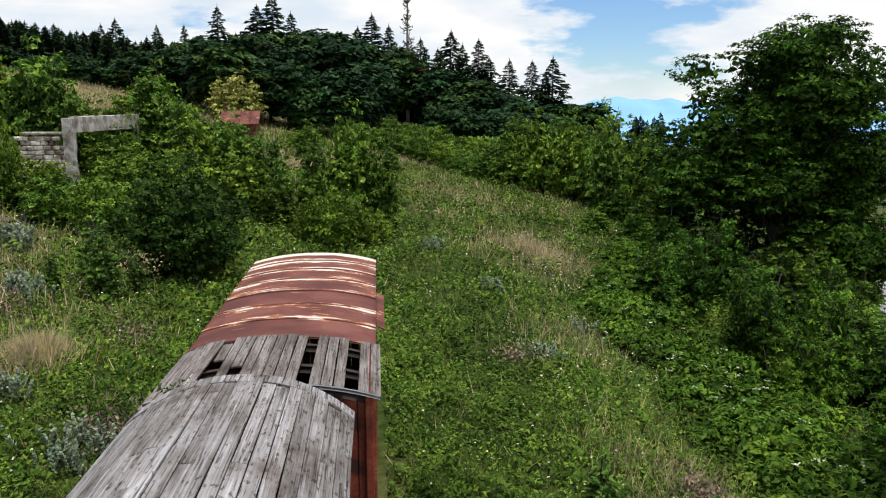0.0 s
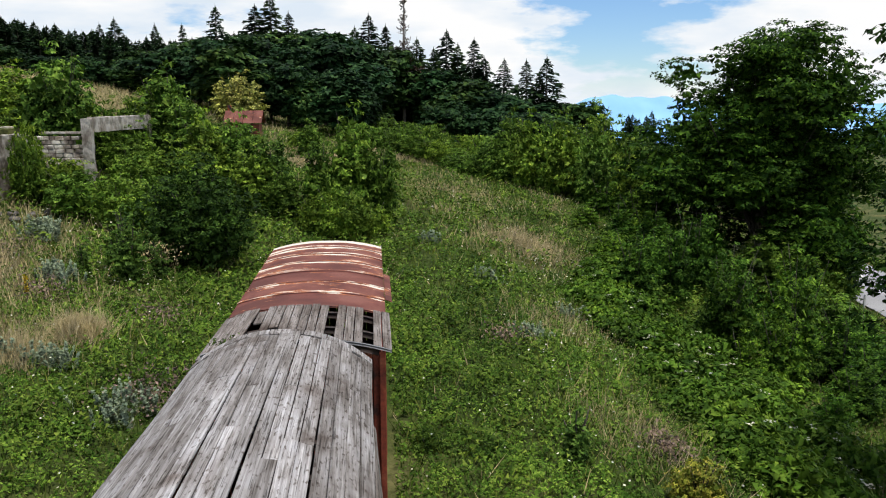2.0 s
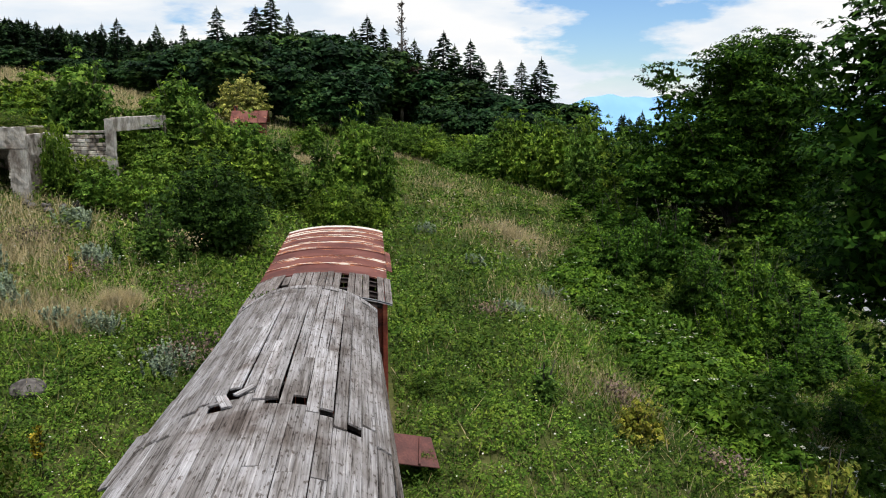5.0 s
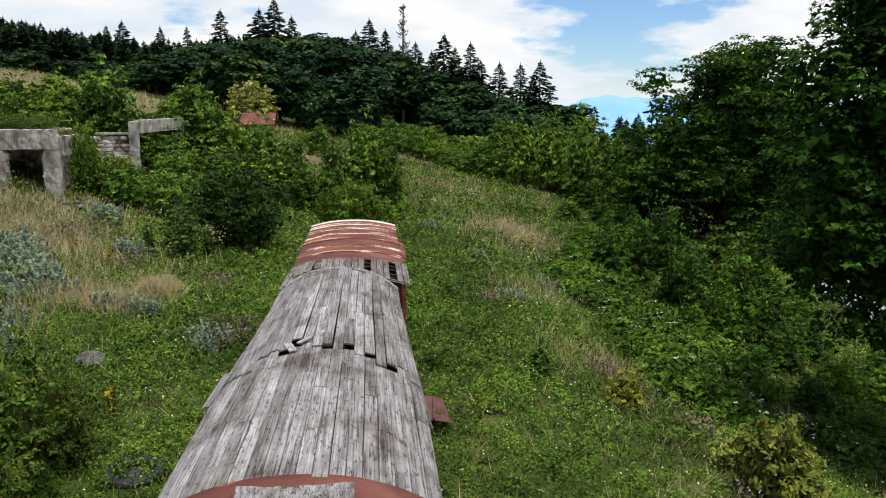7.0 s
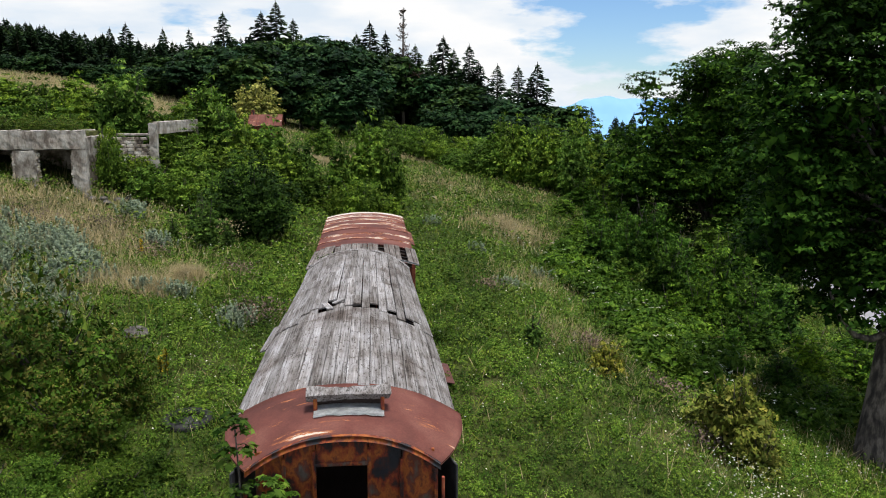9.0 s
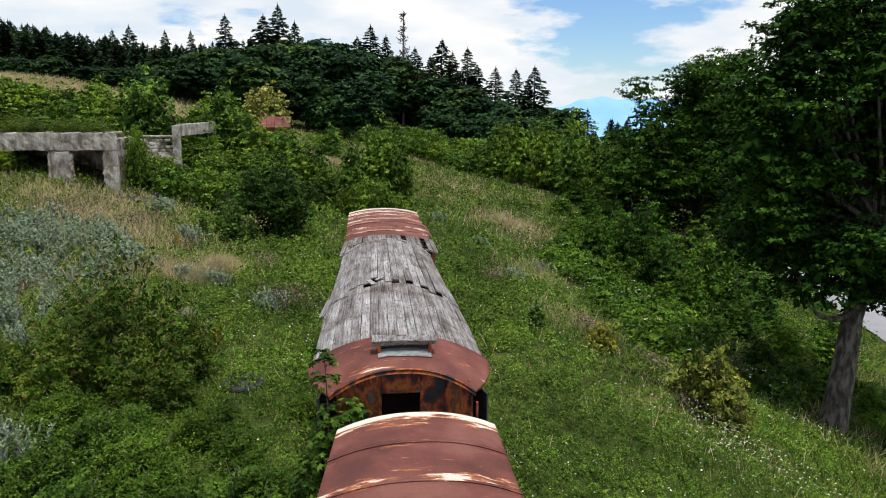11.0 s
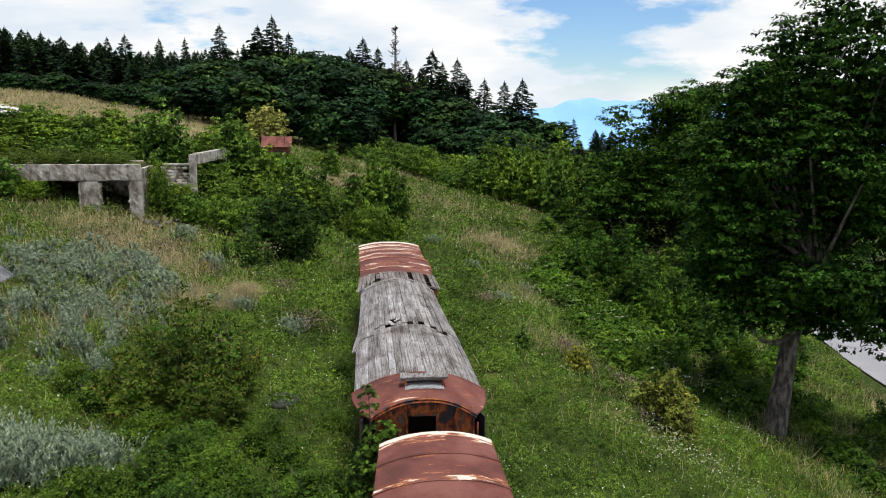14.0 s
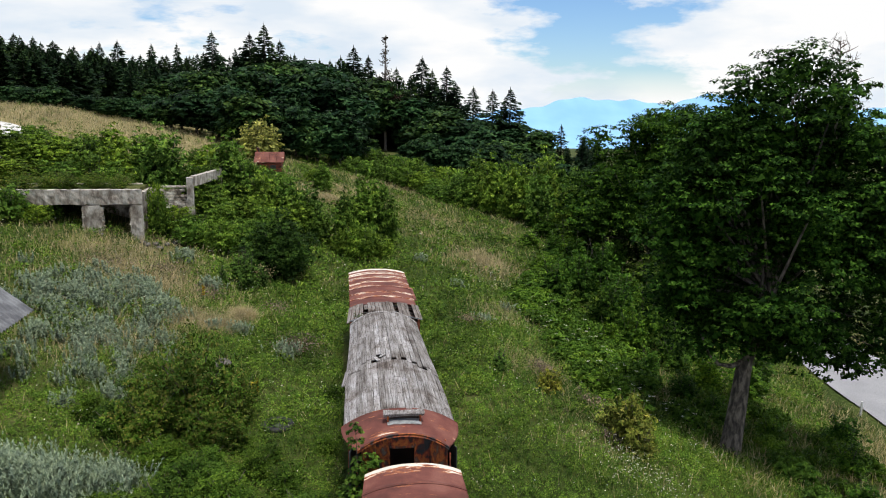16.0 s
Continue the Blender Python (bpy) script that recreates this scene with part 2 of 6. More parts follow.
CONCRETE = rough_mat("weathered_concrete", [(0.34, (0.139, 0.111, 0.0884)), (0.43, (0.269, 0.232, 0.195)), (0.53, (0.39, 0.353, 0.306)), (0.63, (0.501, 0.464, 0.417))], 2.6, (1, 1, 0.5), fine=14, bump=0.8)
STONE = rough_mat("rubble_stone", [(0.4, (0.176, 0.139, 0.107)), (0.5, (0.454, 0.39, 0.328)), (0.62, (0.705, 0.655, 0.58))], 2.0, fine=9, bump=0.8, random_tint=0.35)
BOULDER = rough_mat("dark_boulder", [(0.4, (0.0412, 0.0353, 0.0294)), (0.6, (0.118, 0.106, 0.0941))], 3.0, fine=12, bump=0.8)
ASPHALT = rough_mat("pale_asphalt", [(0.3, (0.2016, 0.2016, 0.21)), (0.7, (0.2772, 0.2772, 0.2856))], 0.3, fine=20, rough=0.9)
GRAVEL = rough_mat("pale_gravel", [(0.3, (0.42, 0.4032, 0.3696)), (0.7, (0.5712, 0.5544, 0.5208))], 0.5, fine=6)
BARE_SHEET = rough_mat("bare_grey_sheet", [(0.36, (0.26, 0.27, 0.27)), (0.5, (0.4, 0.42, 0.43)), (0.64, (0.55, 0.56, 0.56))], 5.0, (1, 3, 1), fine=26, rough=0.6)
WHITE_PAINT = rough_mat("white_paint", [(0.3, (0.5208, 0.504, 0.4788)), (0.7, (0.672, 0.6636, 0.6468))], 2.0)
ZINC = rough_mat("grey_zinc_sheet", [(0.4, (0.1092, 0.1092, 0.1176)), (0.6, (0.2184, 0.2226, 0.231))], 1.5, rough=0.5)
BLACK_RUBBER = rough_mat("black_rubber", [(0.3, (0.00353, 0.00353, 0.00353)), (0.7, (0.00882, 0.00882, 0.00882))], 4.0, rough=0.7)
DARK_INSIDE = rough_mat("dark_brown_boards", [(0.3, (0.0168, 0.01008, 0.0084)), (0.7, (0.042, 0.0252, 0.021))], 2.0)


def roof_metal():
    """Rust-red painted sheet: bare cream and white undercoat showing in bands along the seams."""
    m, nt, b = node_mat("rust_red_roof_sheet")
    base = noise_node(nt, 1.1, 5.0)
    r = ramp_node(nt, [(0.36, (0.085, 0.03, 0.024)), (0.5, (0.13, 0.044, 0.034)), (0.64, (0.17, 0.068, 0.052))])
    nt.links.new(base.outputs[0], r.inputs[0])
    attr = nt.nodes.new("ShaderNodeAttribute")
    attr.attribute_name = "seam"
    flake = noise_node(nt, 1.9, 10.0, (1.0, 5.5, 1.0), rough=0.7)
    wide = noise_node(nt, 0.9, 3.0, (1.0, 2.0, 1.0))
    amp = nt.nodes.new("ShaderNodeMath")
    amp.operation = "MULTIPLY_ADD"
    amp.inputs[1].default_value, amp.inputs[2].default_value = 0.45, -0.22
    nt.links.new(wide.outputs[0], amp.inputs[0])
    pre = nt.nodes.new("ShaderNodeMath")
    pre.operation = "ADD"
    nt.links.new(flake.outputs[0], pre.inputs[0])
    nt.links.new(amp.outputs[0], pre.inputs[1])
    add = nt.nodes.new("ShaderNodeMath")
    add.operation = "ADD"
    nt.links.new(pre.outputs[0], add.inputs[0])
    nt.links.new(attr.outputs["Fac"], add.inputs[1])
    orange = ramp_node(nt, [(0.605, (0, 0, 0)), (0.66, (1, 1, 1))])
    pale = ramp_node(nt, [(0.67, (0, 0, 0)), (0.71, (1, 1, 1))])
    nt.links.new(add.outputs[0], orange.inputs[0])
    nt.links.new(add.outputs[0], pale.inputs[0])
    col = mix_col(nt, orange.outputs[0], r.outputs[0], (0.36, 0.125, 0.045))
    col = mix_col(nt, pale.outputs[0], col, (0.6, 0.54, 0.46))
    fine = noise_node(nt, 40, 4.0)
    fr = ramp_node(nt, [(0.3, (0.85, 0.85, 0.85)), (0.7, (1.12, 1.12, 1.12))])
    nt.links.new(fine.outputs[0], fr.inputs[0])
    col = mix_col(nt, 1.0, col, fr.outputs[0], "MULTIPLY")
    nt.links.new(col, b.inputs["Base Color"])
    b.inputs["Roughness"].default_value = 0.8
    b.inputs["Specular IOR Level"].default_value = 0.2
    bump_from(nt, b, base.outputs[0], 0.25, 0.05)
    return m


ROOF_RED = roof_metal()


def weathered_wood(name="grey_weathered_wood", tint=(1.0, 1.0, 1.0)):
    """Grey boards: long grain, dark checks, pale bleached streaks, each board its own tone."""
    m, nt, b = node_mat(name)
    co = nt.nodes.new("ShaderNodeTexCoord")
    info = nt.nodes.new("ShaderNodeObjectInfo")
    shift = nt.nodes.new("ShaderNodeVectorMath")
    shift.operation = "MULTIPLY_ADD"
    shift.inputs[1].default_value = (1, 1, 1)
    scaled = nt.nodes.new("ShaderNodeVectorMath")
    scaled.operation = "SCALE"
    scaled.inputs[0].default_value = (13, 37, 5)
    nt.links.new(info.outputs["Random"], scaled.inputs["Scale"])
    nt.links.new(co.outputs["Object"], shift.inputs[0])
    nt.links.new(scaled.outputs[0], shift.inputs[2])

    def grain(sx, sy, detail):
        mp = nt.nodes.new("ShaderNodeMapping")
        mp.inputs["Scale"].default_value = (sx, sy, sx)
        n = nt.nodes.new("ShaderNodeTexNoise")
        n.inputs["Scale"].default_value, n.inputs["Detail"].default_value = 1.0, detail
        nt.links.new(shift.outputs[0], mp.inputs[0])
        nt.links.new(mp.outputs[0], n.inputs["Vector"])
        return n.outputs[0]

    tone = ramp_node(nt, [(0.0, (0.165, 0.158, 0.152)), (0.25, (0.21, 0.205, 0.2)), (0.75, (0.25, 0.246, 0.243)), (1.0, (0.3, 0.296, 0.294))])
    nt.links.new(info.outputs["Random"], tone.inputs[0])
    streak = grain(38, 0.8, 7)
    sr = ramp_node(nt, [(0.3, (0.5, 0.48, 0.46)), (0.48, (0.95, 0.94, 0.95)), (0.6, (1.15, 1.15, 1.17)), (0.72, (1.6, 1.6, 1.62))])
    nt.links.new(streak, sr.inputs[0])
    col = mix_col(nt, 1.0, tone.outputs[0], sr.outputs[0], "MULTIPLY")
    blot = grain(7, 1.3, 7)
    br = ramp_node(nt, [(0.34, (0.6, 0.56, 0.53)), (0.48, (0.96, 0.94, 0.93)), (0.66, (1.14, 1.14, 1.16))])
    nt.links.new(blot, br.inputs[0])
    col = mix_col(nt, 1.0, col, br.outputs[0], "MULTIPLY")
    geo = nt.nodes.new("ShaderNodeNewGeometry")
    stain = nt.nodes.new("ShaderNodeTexNoise")
    stain.inputs["Scale"].default_value, stain.inputs["Detail"].default_value = 1.1, 8.0
    stain.inputs["Roughness"].default_value = 0.62
    nt.links.new(geo.outputs["Position"], stain.inputs["Vector"])
    st = ramp_node(nt, [(0.33, (0.5, 0.44, 0.4)), (0.45, (0.9, 0.88, 0.86)), (0.6, (1.1, 1.1, 1.1))])
    nt.links.new(stain.outputs[0], st.inputs[0])
    col = mix_col(nt, 1.0, col, st.outputs[0], "MULTIPLY")
    speck = grain(26, 9, 5)
    sp = ramp_node(nt, [(0.34, (0.4, 0.36, 0.33)), (0.42, (1, 1, 1)), (0.64, (1, 1, 1)), (0.72, (1.3, 1.3, 1.28))])
    nt.links.new(speck, sp.inputs[0])
    col = mix_col(nt, 1.0, col, sp.outputs[0], "MULTIPLY")
    col = mix_col(nt, 1.0, col, tint, "MULTIPLY")
    check = grain(60, 1.8, 3)
    cr = ramp_node(nt, [(0.36, (0.1, 0.085, 0.07)), (0.43, (1, 1, 1))])
    nt.links.new(check, cr.inputs[0])
    col = mix_col(nt, 0.7, col, cr.outputs[0], "MULTIPLY")
    nt.links.new(col, b.inputs["Base Color"])
    b.inputs["Roughness"].default_value = 0.9
    b.inputs["Specular IOR Level"].default_value = 0.15
    bump_from(nt, b, check, 0.6, 0.01)
    return m


GREY_WOOD = weathered_wood()
BROWN_WOOD = weathered_wood("brown_weathered_wood", (0.85, 0.8, 0.76))


def ground_mat():
    m, nt, b = node_mat("meadow_soil")
    n = noise_node(nt, 0.12, 6.0)
    r = ramp_node(nt, [(0.36, (0.028, 0.0464, 0.0096)), (0.48, (0.044, 0.064, 0.0144)), (0.57, (0.076, 0.084, 0.028)), (0.66, (0.128, 0.116, 0.052))])
    nt.links.new(n.outputs[0], r.inputs[0])
    f = noise_node(nt, 3.5, 6.0)
    fr = ramp_node(nt, [(0.3, (0.44, 0.48, 0.4)), (0.7, (1.3, 1.25, 1.2))])
    nt.links.new(f.outputs[0], fr.inputs[0])
    col = mix_col(nt, 1.0, r.outputs[0], fr.outputs[0], "MULTIPLY")
    co = nt.nodes.new("ShaderNodeTexCoord")
    sep = nt.nodes.new("ShaderNodeSeparateXYZ")
    nt.links.new(co.outputs["Object"], sep.inputs[0])
    dry = None
    for axis, lo, hi in ((0, -11.0, -20.0), (1, 44.0, 60.0)):
        mr = nt.nodes.new("ShaderNodeMapRange")
        mr.inputs["From Min"].default_value, mr.inputs["From Max"].default_value = lo, hi
        nt.links.new(sep.outputs[axis], mr.inputs[0])
        if dry is None:
            dry = mr.outputs[0]
        else:
            mu = nt.nodes.new("ShaderNodeMath")
            mu.operation = "MULTIPLY"
            nt.links.new(dry, mu.inputs[0])
            nt.links.new(mr.outputs[0], mu.inputs[1])
            dry = mu.outputs[0]
    straw = mix_col(nt, 1.0, (0.24, 0.212, 0.104), fr.outputs[0], "MULTIPLY")
    col = mix_col(nt, dry, col, straw)
    nt.links.new(col, b.inputs["Base Color"])
    b.inputs["Roughness"].default_value = 0.95
    b.inputs["Specular IOR Level"].default_value = 0.1
    bump_from(nt, b, f.outputs[0], 0.6, 0.2)
    return m


SOIL = ground_mat()


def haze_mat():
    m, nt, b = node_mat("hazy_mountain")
    # air haze painted in: blue base colour, and the same blue glowing faintly
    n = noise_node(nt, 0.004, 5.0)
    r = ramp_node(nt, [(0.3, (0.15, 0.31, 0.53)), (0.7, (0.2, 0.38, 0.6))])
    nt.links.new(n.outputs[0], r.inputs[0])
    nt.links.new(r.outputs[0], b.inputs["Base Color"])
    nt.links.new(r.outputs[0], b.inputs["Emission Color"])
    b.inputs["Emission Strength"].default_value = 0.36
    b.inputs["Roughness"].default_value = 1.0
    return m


HAZE = haze_mat()

# ---- mesh helpers ----
rng = np.random.default_rng(7)


def mesh_np(name, verts, quads, mat, smooth=False):
    me = bpy.data.meshes.new(name)
    verts = np.ascontiguousarray(verts, dtype=np.float32)
    quads = np.ascontiguousarray(quads, dtype=np.int32)
    k = quads.shape[1]
    me.vertices.add(len(verts))
    me.vertices.foreach_set("co", verts.ravel())
    me.loops.add(quads.size)
    me.loops.foreach_set("vertex_index", quads.ravel())
    me.polygons.add(len(quads))
    me.polygons.foreach_set("loop_start", np.arange(len(quads), dtype=np.int32) * k)
    me.polygons.foreach_set("loop_total", np.full(len(quads), k, dtype=np.int32))
    if smooth:
        me.polygons.foreach_set("use_smooth", np.ones(len(quads), dtype=bool))
    me.update(calc_edges=True)
    me.materials.append(mat)
    return me


def part(name, data, material, parent, label=""):
    """Links a mesh or bmesh as one object under parent."""
    if isinstance(data, bmesh.types.BMesh):
        me = bpy.data.meshes.new(name)
        data.to_mesh(me)
        data.free()
        me.materials.append(material)
        data = me
    ob = new(name, data)
    ob.parent = parent
    if label:
        tagged(ob, label)
    return ob


def box_bm(size, at=(0, 0, 0), turn=None, bevel=0.0):
    bm = bmesh.new()
    m = Matrix.Translation(at) @ (turn or Matrix()) @ Matrix.Diagonal((*size, 1))
    bmesh.ops.create_cube(bm, size=1.0, matrix=m)
    if bevel:
        bmesh.ops.bevel(bm, geom=bm.edges[:], offset=bevel, segments=1, affect="EDGES")
    return bm


def box(name, size, at, mat, parent, turn=None, bevel=0.008, label=""):
    return part(name, box_bm(size, at, turn, bevel), mat, parent, label)


def worn_box(name, size, at, mat, parent, turn=None, wear=0.045, label="", step=0.2):
    """A broken, weathered block with uneven faces and crumbled edges."""
    bm = box_bm(size)
    for ax in range(3):
        for k in np.arange(-size[ax] / 2 + step, size[ax] / 2 - step * 0.4, step):
            no = Vector((ax == 0, ax == 1, ax == 2))
            bmesh.ops.bisect_plane(bm, geom=bm.verts[:] + bm.edges[:] + bm.faces[:], plane_co=no * k, plane_no=no)
    place_m = Matrix.Translation(at) @ (turn or Matrix())
    for v in bm.verts:
        on_edge = sum(abs(abs(v.co[i]) - size[i] / 2) < 1e-4 for i in range(3)) > 1
        p = place_m @ v.co
        d = Vector(noise.noise_vector(p * 2.3)) * wear * 0.5 + Vector(noise.noise_vector(p * 8.1)) * wear * 0.5
        if on_edge:
            d -= v.co.normalized() * wear * 2.2 * max(0, noise.noise(p * 2.7) - 0.1)
        v.co += d
    bm.transform(place_m)
    bmesh.ops.recalc_face_normals(bm, faces=bm.faces[:])
    return part(name, bm, mat, parent, label)


def thing(name, label, category, at=(0, 0, 0), group="", kind=""):
    e = new(name)
    e.empty_display_size = 0.2
    e.matrix_basis = Matrix.Translation(at)
    return tagged(e, label, category, group, kind)


def tube(paths, seg=7):
    """Vertices and quads of round tapered tubes; a path is a list of (point, radius)."""
    vs, qs, base = [], [], 0
    for path in paths:
        pts = np.array([p for p, _ in path], dtype=float)
        rad = np.array([r for _, r in path])
        tan = np.gradient(pts, axis=0)
        tan /= np.linalg.norm(tan, axis=1, keepdims=True) + 1e-9
        ref = np.where(np.abs(tan[:, 2:3]) > 0.9, np.array([[1.0, 0, 0]]), np.array([[0, 0, 1.0]]))
        u = np.cross(tan, ref)
        u /= np.linalg.norm(u, axis=1, keepdims=True) + 1e-9
        v = np.cross(tan, u)
        a = np.linspace(0, 2 * np.pi, seg, endpoint=False)
        ring = pts[:, None] + rad[:, None, None] * (u[:, None] * np.cos(a)[None, :, None] + v[:, None] * np.sin(a)[None, :, None])
        n = len(path)
        vs.append(ring.reshape(-1, 3))
        i, j = np.meshgrid(np.arange(n - 1), np.arange(seg), indexing="ij")
        j2 = (j + 1) % seg
        qs.append((base + np.stack([i * seg + j, i * seg + j2, (i + 1) * seg + j2, (i + 1) * seg + j], -1)).reshape(-1, 4))
        base += n * seg
    return np.concatenate(vs), np.concatenate(qs)


def unit(v):
    return v / (np.linalg.norm(v, axis=-1, keepdims=True) + 1e-9)


def leaf_quads(r, centers, normals, size, aspect=0.6, fold=0.12):
    """Lozenge leaves: four corners each, a little folded."""
    n = len(centers)
    d = unit(np.cross(normals, r.normal(size=(n, 3))))
    e = np.cross(normals, d)
    s = (size * r.uniform(0.65, 1.35, n))[:, None]
    base, tip = centers - d * s * 0.5, centers + d * s * 0.5 - normals * s * fold
    left = centers + e * s * aspect * 0.5 + normals * s * fold
    right = centers - e * s * aspect * 0.5 + normals * s * fold
    verts = np.stack([base, left, tip, right], 1).reshape(-1, 3)
    return verts, np.arange(n * 4).reshape(-1, 4)


def lump_leaves(r, lumps, sprays, per, spread, flat=0.6, up=0.8, low=-0.5):
    """Leaf centres and normals: small domed clumps over the outside of ellipsoid lumps (centre, radii)."""
    c = np.array([l[0] for l in lumps], float)
    rad = np.array([l[1] for l in lumps], float)
    w = rad[:, 0] * rad[:, 2]
    pick = r.choice(len(lumps), sprays, p=w / w.sum())
    d = unit(r.normal(size=(sprays, 3)))
    d[:, 2] = np.where(d[:, 2] < low, -d[:, 2], d[:, 2])
    depth = 1.0 - 0.45 * r.random(sprays) ** 1.8
    sc = c[pick] + d * rad[pick] * depth[:, None]
    h = unit(r.normal(size=(sprays, per, 3)))
    h[..., 2] = np.abs(h[..., 2])
    h = unit(h + d[:, None] * np.array([0.55, 0.55, 0.25]))
    reach = spread * r.uniform(0.6, 1.35, (sprays, 1, 1)) * r.uniform(0.55, 1.15, (sprays, per, 1))
    centers = (sc[:, None] + h * reach * np.array([1.0, 1.0, flat])).reshape(-1, 3)
    nrm = h * 0.55 + d[:, None] * 0.2 + np.array([0, 0, up * 0.5]) + r.normal(size=(sprays, per, 3)) * 0.3
    return centers, unit(nrm.reshape(-1, 3))


def inner_leaves(r, lumps, n):
    """Leaf spots in the depth of the crown."""
    c = np.array([l[0] for l in lumps], float)
    rad = np.array([l[1] for l in lumps], float)
    w = rad[:, 0] * rad[:, 1] * rad[:, 2]
    pick = r.choice(len(lumps), n, p=w / w.sum())
    p = c[pick] + unit(r.normal(size=(n, 3))) * rad[pick] * (0.7 * r.random(n) ** 0.5)[:, None]
    return p, unit(r.normal(size=(n, 3)) + np.array([0, 0, 0.5]))


def leaf_tris(r, centers, normals, size, aspect=0.6):
    """Small pointed leaves, three corners each."""
    n = len(centers)
    d = unit(np.cross(normals, r.normal(size=(n, 3))))
    e = np.cross(normals, d)
    s = (size * r.uniform(0.65, 1.35, n))[:, None]
    v = np.stack([centers - d * s * 0.45 - e * s * aspect * 0.5, centers + d * s * 0.6 - normals * s * 0.1, centers - d * s * 0.4 + e * s * aspect * 0.55], 1)
    return v.reshape(-1, 3), np.arange(n * 3).reshape(-1, 3)


def crown_mesh(r, lumps, sprays, per, leaf, spread, mat, aspect=0.6, flat=0.6, up=1.0, low=-0.5, inner=0.2, small=True):
    c, n = lump_leaves(r, lumps, sprays, per, spread, flat, up, low)
    k = int(len(c) * inner)
    ci, ni = inner_leaves(r, lumps, k)
    size = np.concatenate([np.full(len(c), leaf), np.full(k, leaf * 1.9)])
    make = leaf_tris if small else leaf_quads
    v, q = make(r, np.concatenate([c, ci]), np.concatenate([n, ni]), size, aspect)
    return mesh_np("crown", v, q, mat)


# ---- the lie of the land ----
X_KNOTS = [-3000, -200, -120, -60, -40, -25, -15, -8, -4, -2, 0, 3, 6, 8, 10, 13, 16, 23, 30, 36, 44, 60, 100, 200, 3000]
LAND = [
    (25, [20, 20, 17, 11, 8.5, 5, 2.5, 1.2, 0.6, 0.3, 0.25, 0.25, 0.1, -0.35, -1.0, -2.1, -3.2, -5.2, -7, -7, -7.2, -14, -30, -60, -200]),
    (55, [20, 20, 16, 12.5, 10.0, 6.8, 5.0, 3.5, 2.6, 2.2, 1.9, 1.4, 0.9, 0.6, 0.2, -0.1, -0.4, -2.2, -5.2, -6.9, -7.1, -11, -25, -60, -200]),
    (90, [16, 16, 14, 12, 11.2, 8.4, 6.5, 5, 4, 3.7, 3.4, 2.6, 2.0, 1.8, 1.5, 1.0, 0.6, -0.5, -2, -4, -6, -11, -25, -60, -200]),
    (140, [12, 12, 10, 8, 7.5, 6.5, 5.5, 4.8, 4, 4, 3.8, 3, 2.5, 2.4, 2.2, 1.5, 1, 0, -2, -4, -6, -10, -22, -55, -200]),
    (220, [14, 14, 11, 8, 7, 6, 5, 4.5, 4, 4, 4, 3.5, 3, 3, 3, 2, 1, 0, -2, -4, -6, -10, -22, -55, -200]),
    (320, [14, 14, 10, 5, 3, 1, 0, -1, -1, -1, -1, -2, -2, -3, -3, -4, -5, -6, -8, -10, -12, -16, -28, -60, -200]),
    (800, [-80] * 25),
    (4800, [-260] * 25),
]


def land(x, y):
    x, y = np.asarray(x, float), np.asarray(y, float)
    ys = np.array([r[0] for r in LAND], float)
    rows = np.stack([np.interp(x, X_KNOTS, r[1]) for r in LAND], -1)
    f = np.clip(np.interp(y, ys, np.arange(len(ys))), 0, len(ys) - 1.0001)
    i = f.astype(int)
    k = f - i
    k = np.where(i == 0, k * k * (3 - 2 * k), k)
    lo = np.take_along_axis(rows, i[..., None], -1)[..., 0]
    hi = np.take_along_axis(rows, i[..., None] + 1, -1)[..., 0]
    bumps = 0.07 * np.sin(x * 0.9 + 1.3 * np.sin(y * 0.4)) * np.sin(y * 0.7 + 0.6) + 0.12 * np.sin(x * 0.21 + 1) * np.sin(y * 0.17)
    return lo + (hi - lo) * k + bumps


def land_at(x, y):
    return float(land(np.array([x]), np.array([y]))[0])


def build_ground():
    xs = np.concatenate([[-3000, -2000, -1200, -700, -400, -250, -160, -110, -80], np.arange(-60, 61, 1.0), [80, 110, 160, 250, 400, 700, 1200, 2000, 3000]])
    ys = np.concatenate([[-300, -150, -80, -50], np.arange(-30, 110, 1.0), np.arange(112, 330, 6.0), [350, 420, 550, 800, 1300, 2200, 3400, 4800]])
    gx, gy = np.meshgrid(xs, ys, indexing="ij")
    gz = land(gx, gy)
    nx, ny = gx.shape
    v = np.stack([gx, gy, gz], -1).reshape(-1, 3)
    i, j = np.meshgrid(np.arange(nx - 1), np.arange(ny - 1), indexing="ij")
    q = np.stack([i * ny + j, (i + 1) * ny + j, (i + 1) * ny + j + 1, i * ny + j + 1], -1).reshape(-1, 4)
    ob = new("ground", mesh_np("ground", v, q, SOIL, True))
    tagged(ob, "green sloping mountain meadow ground with worn earth", "ground", kind="structure")


build_ground()


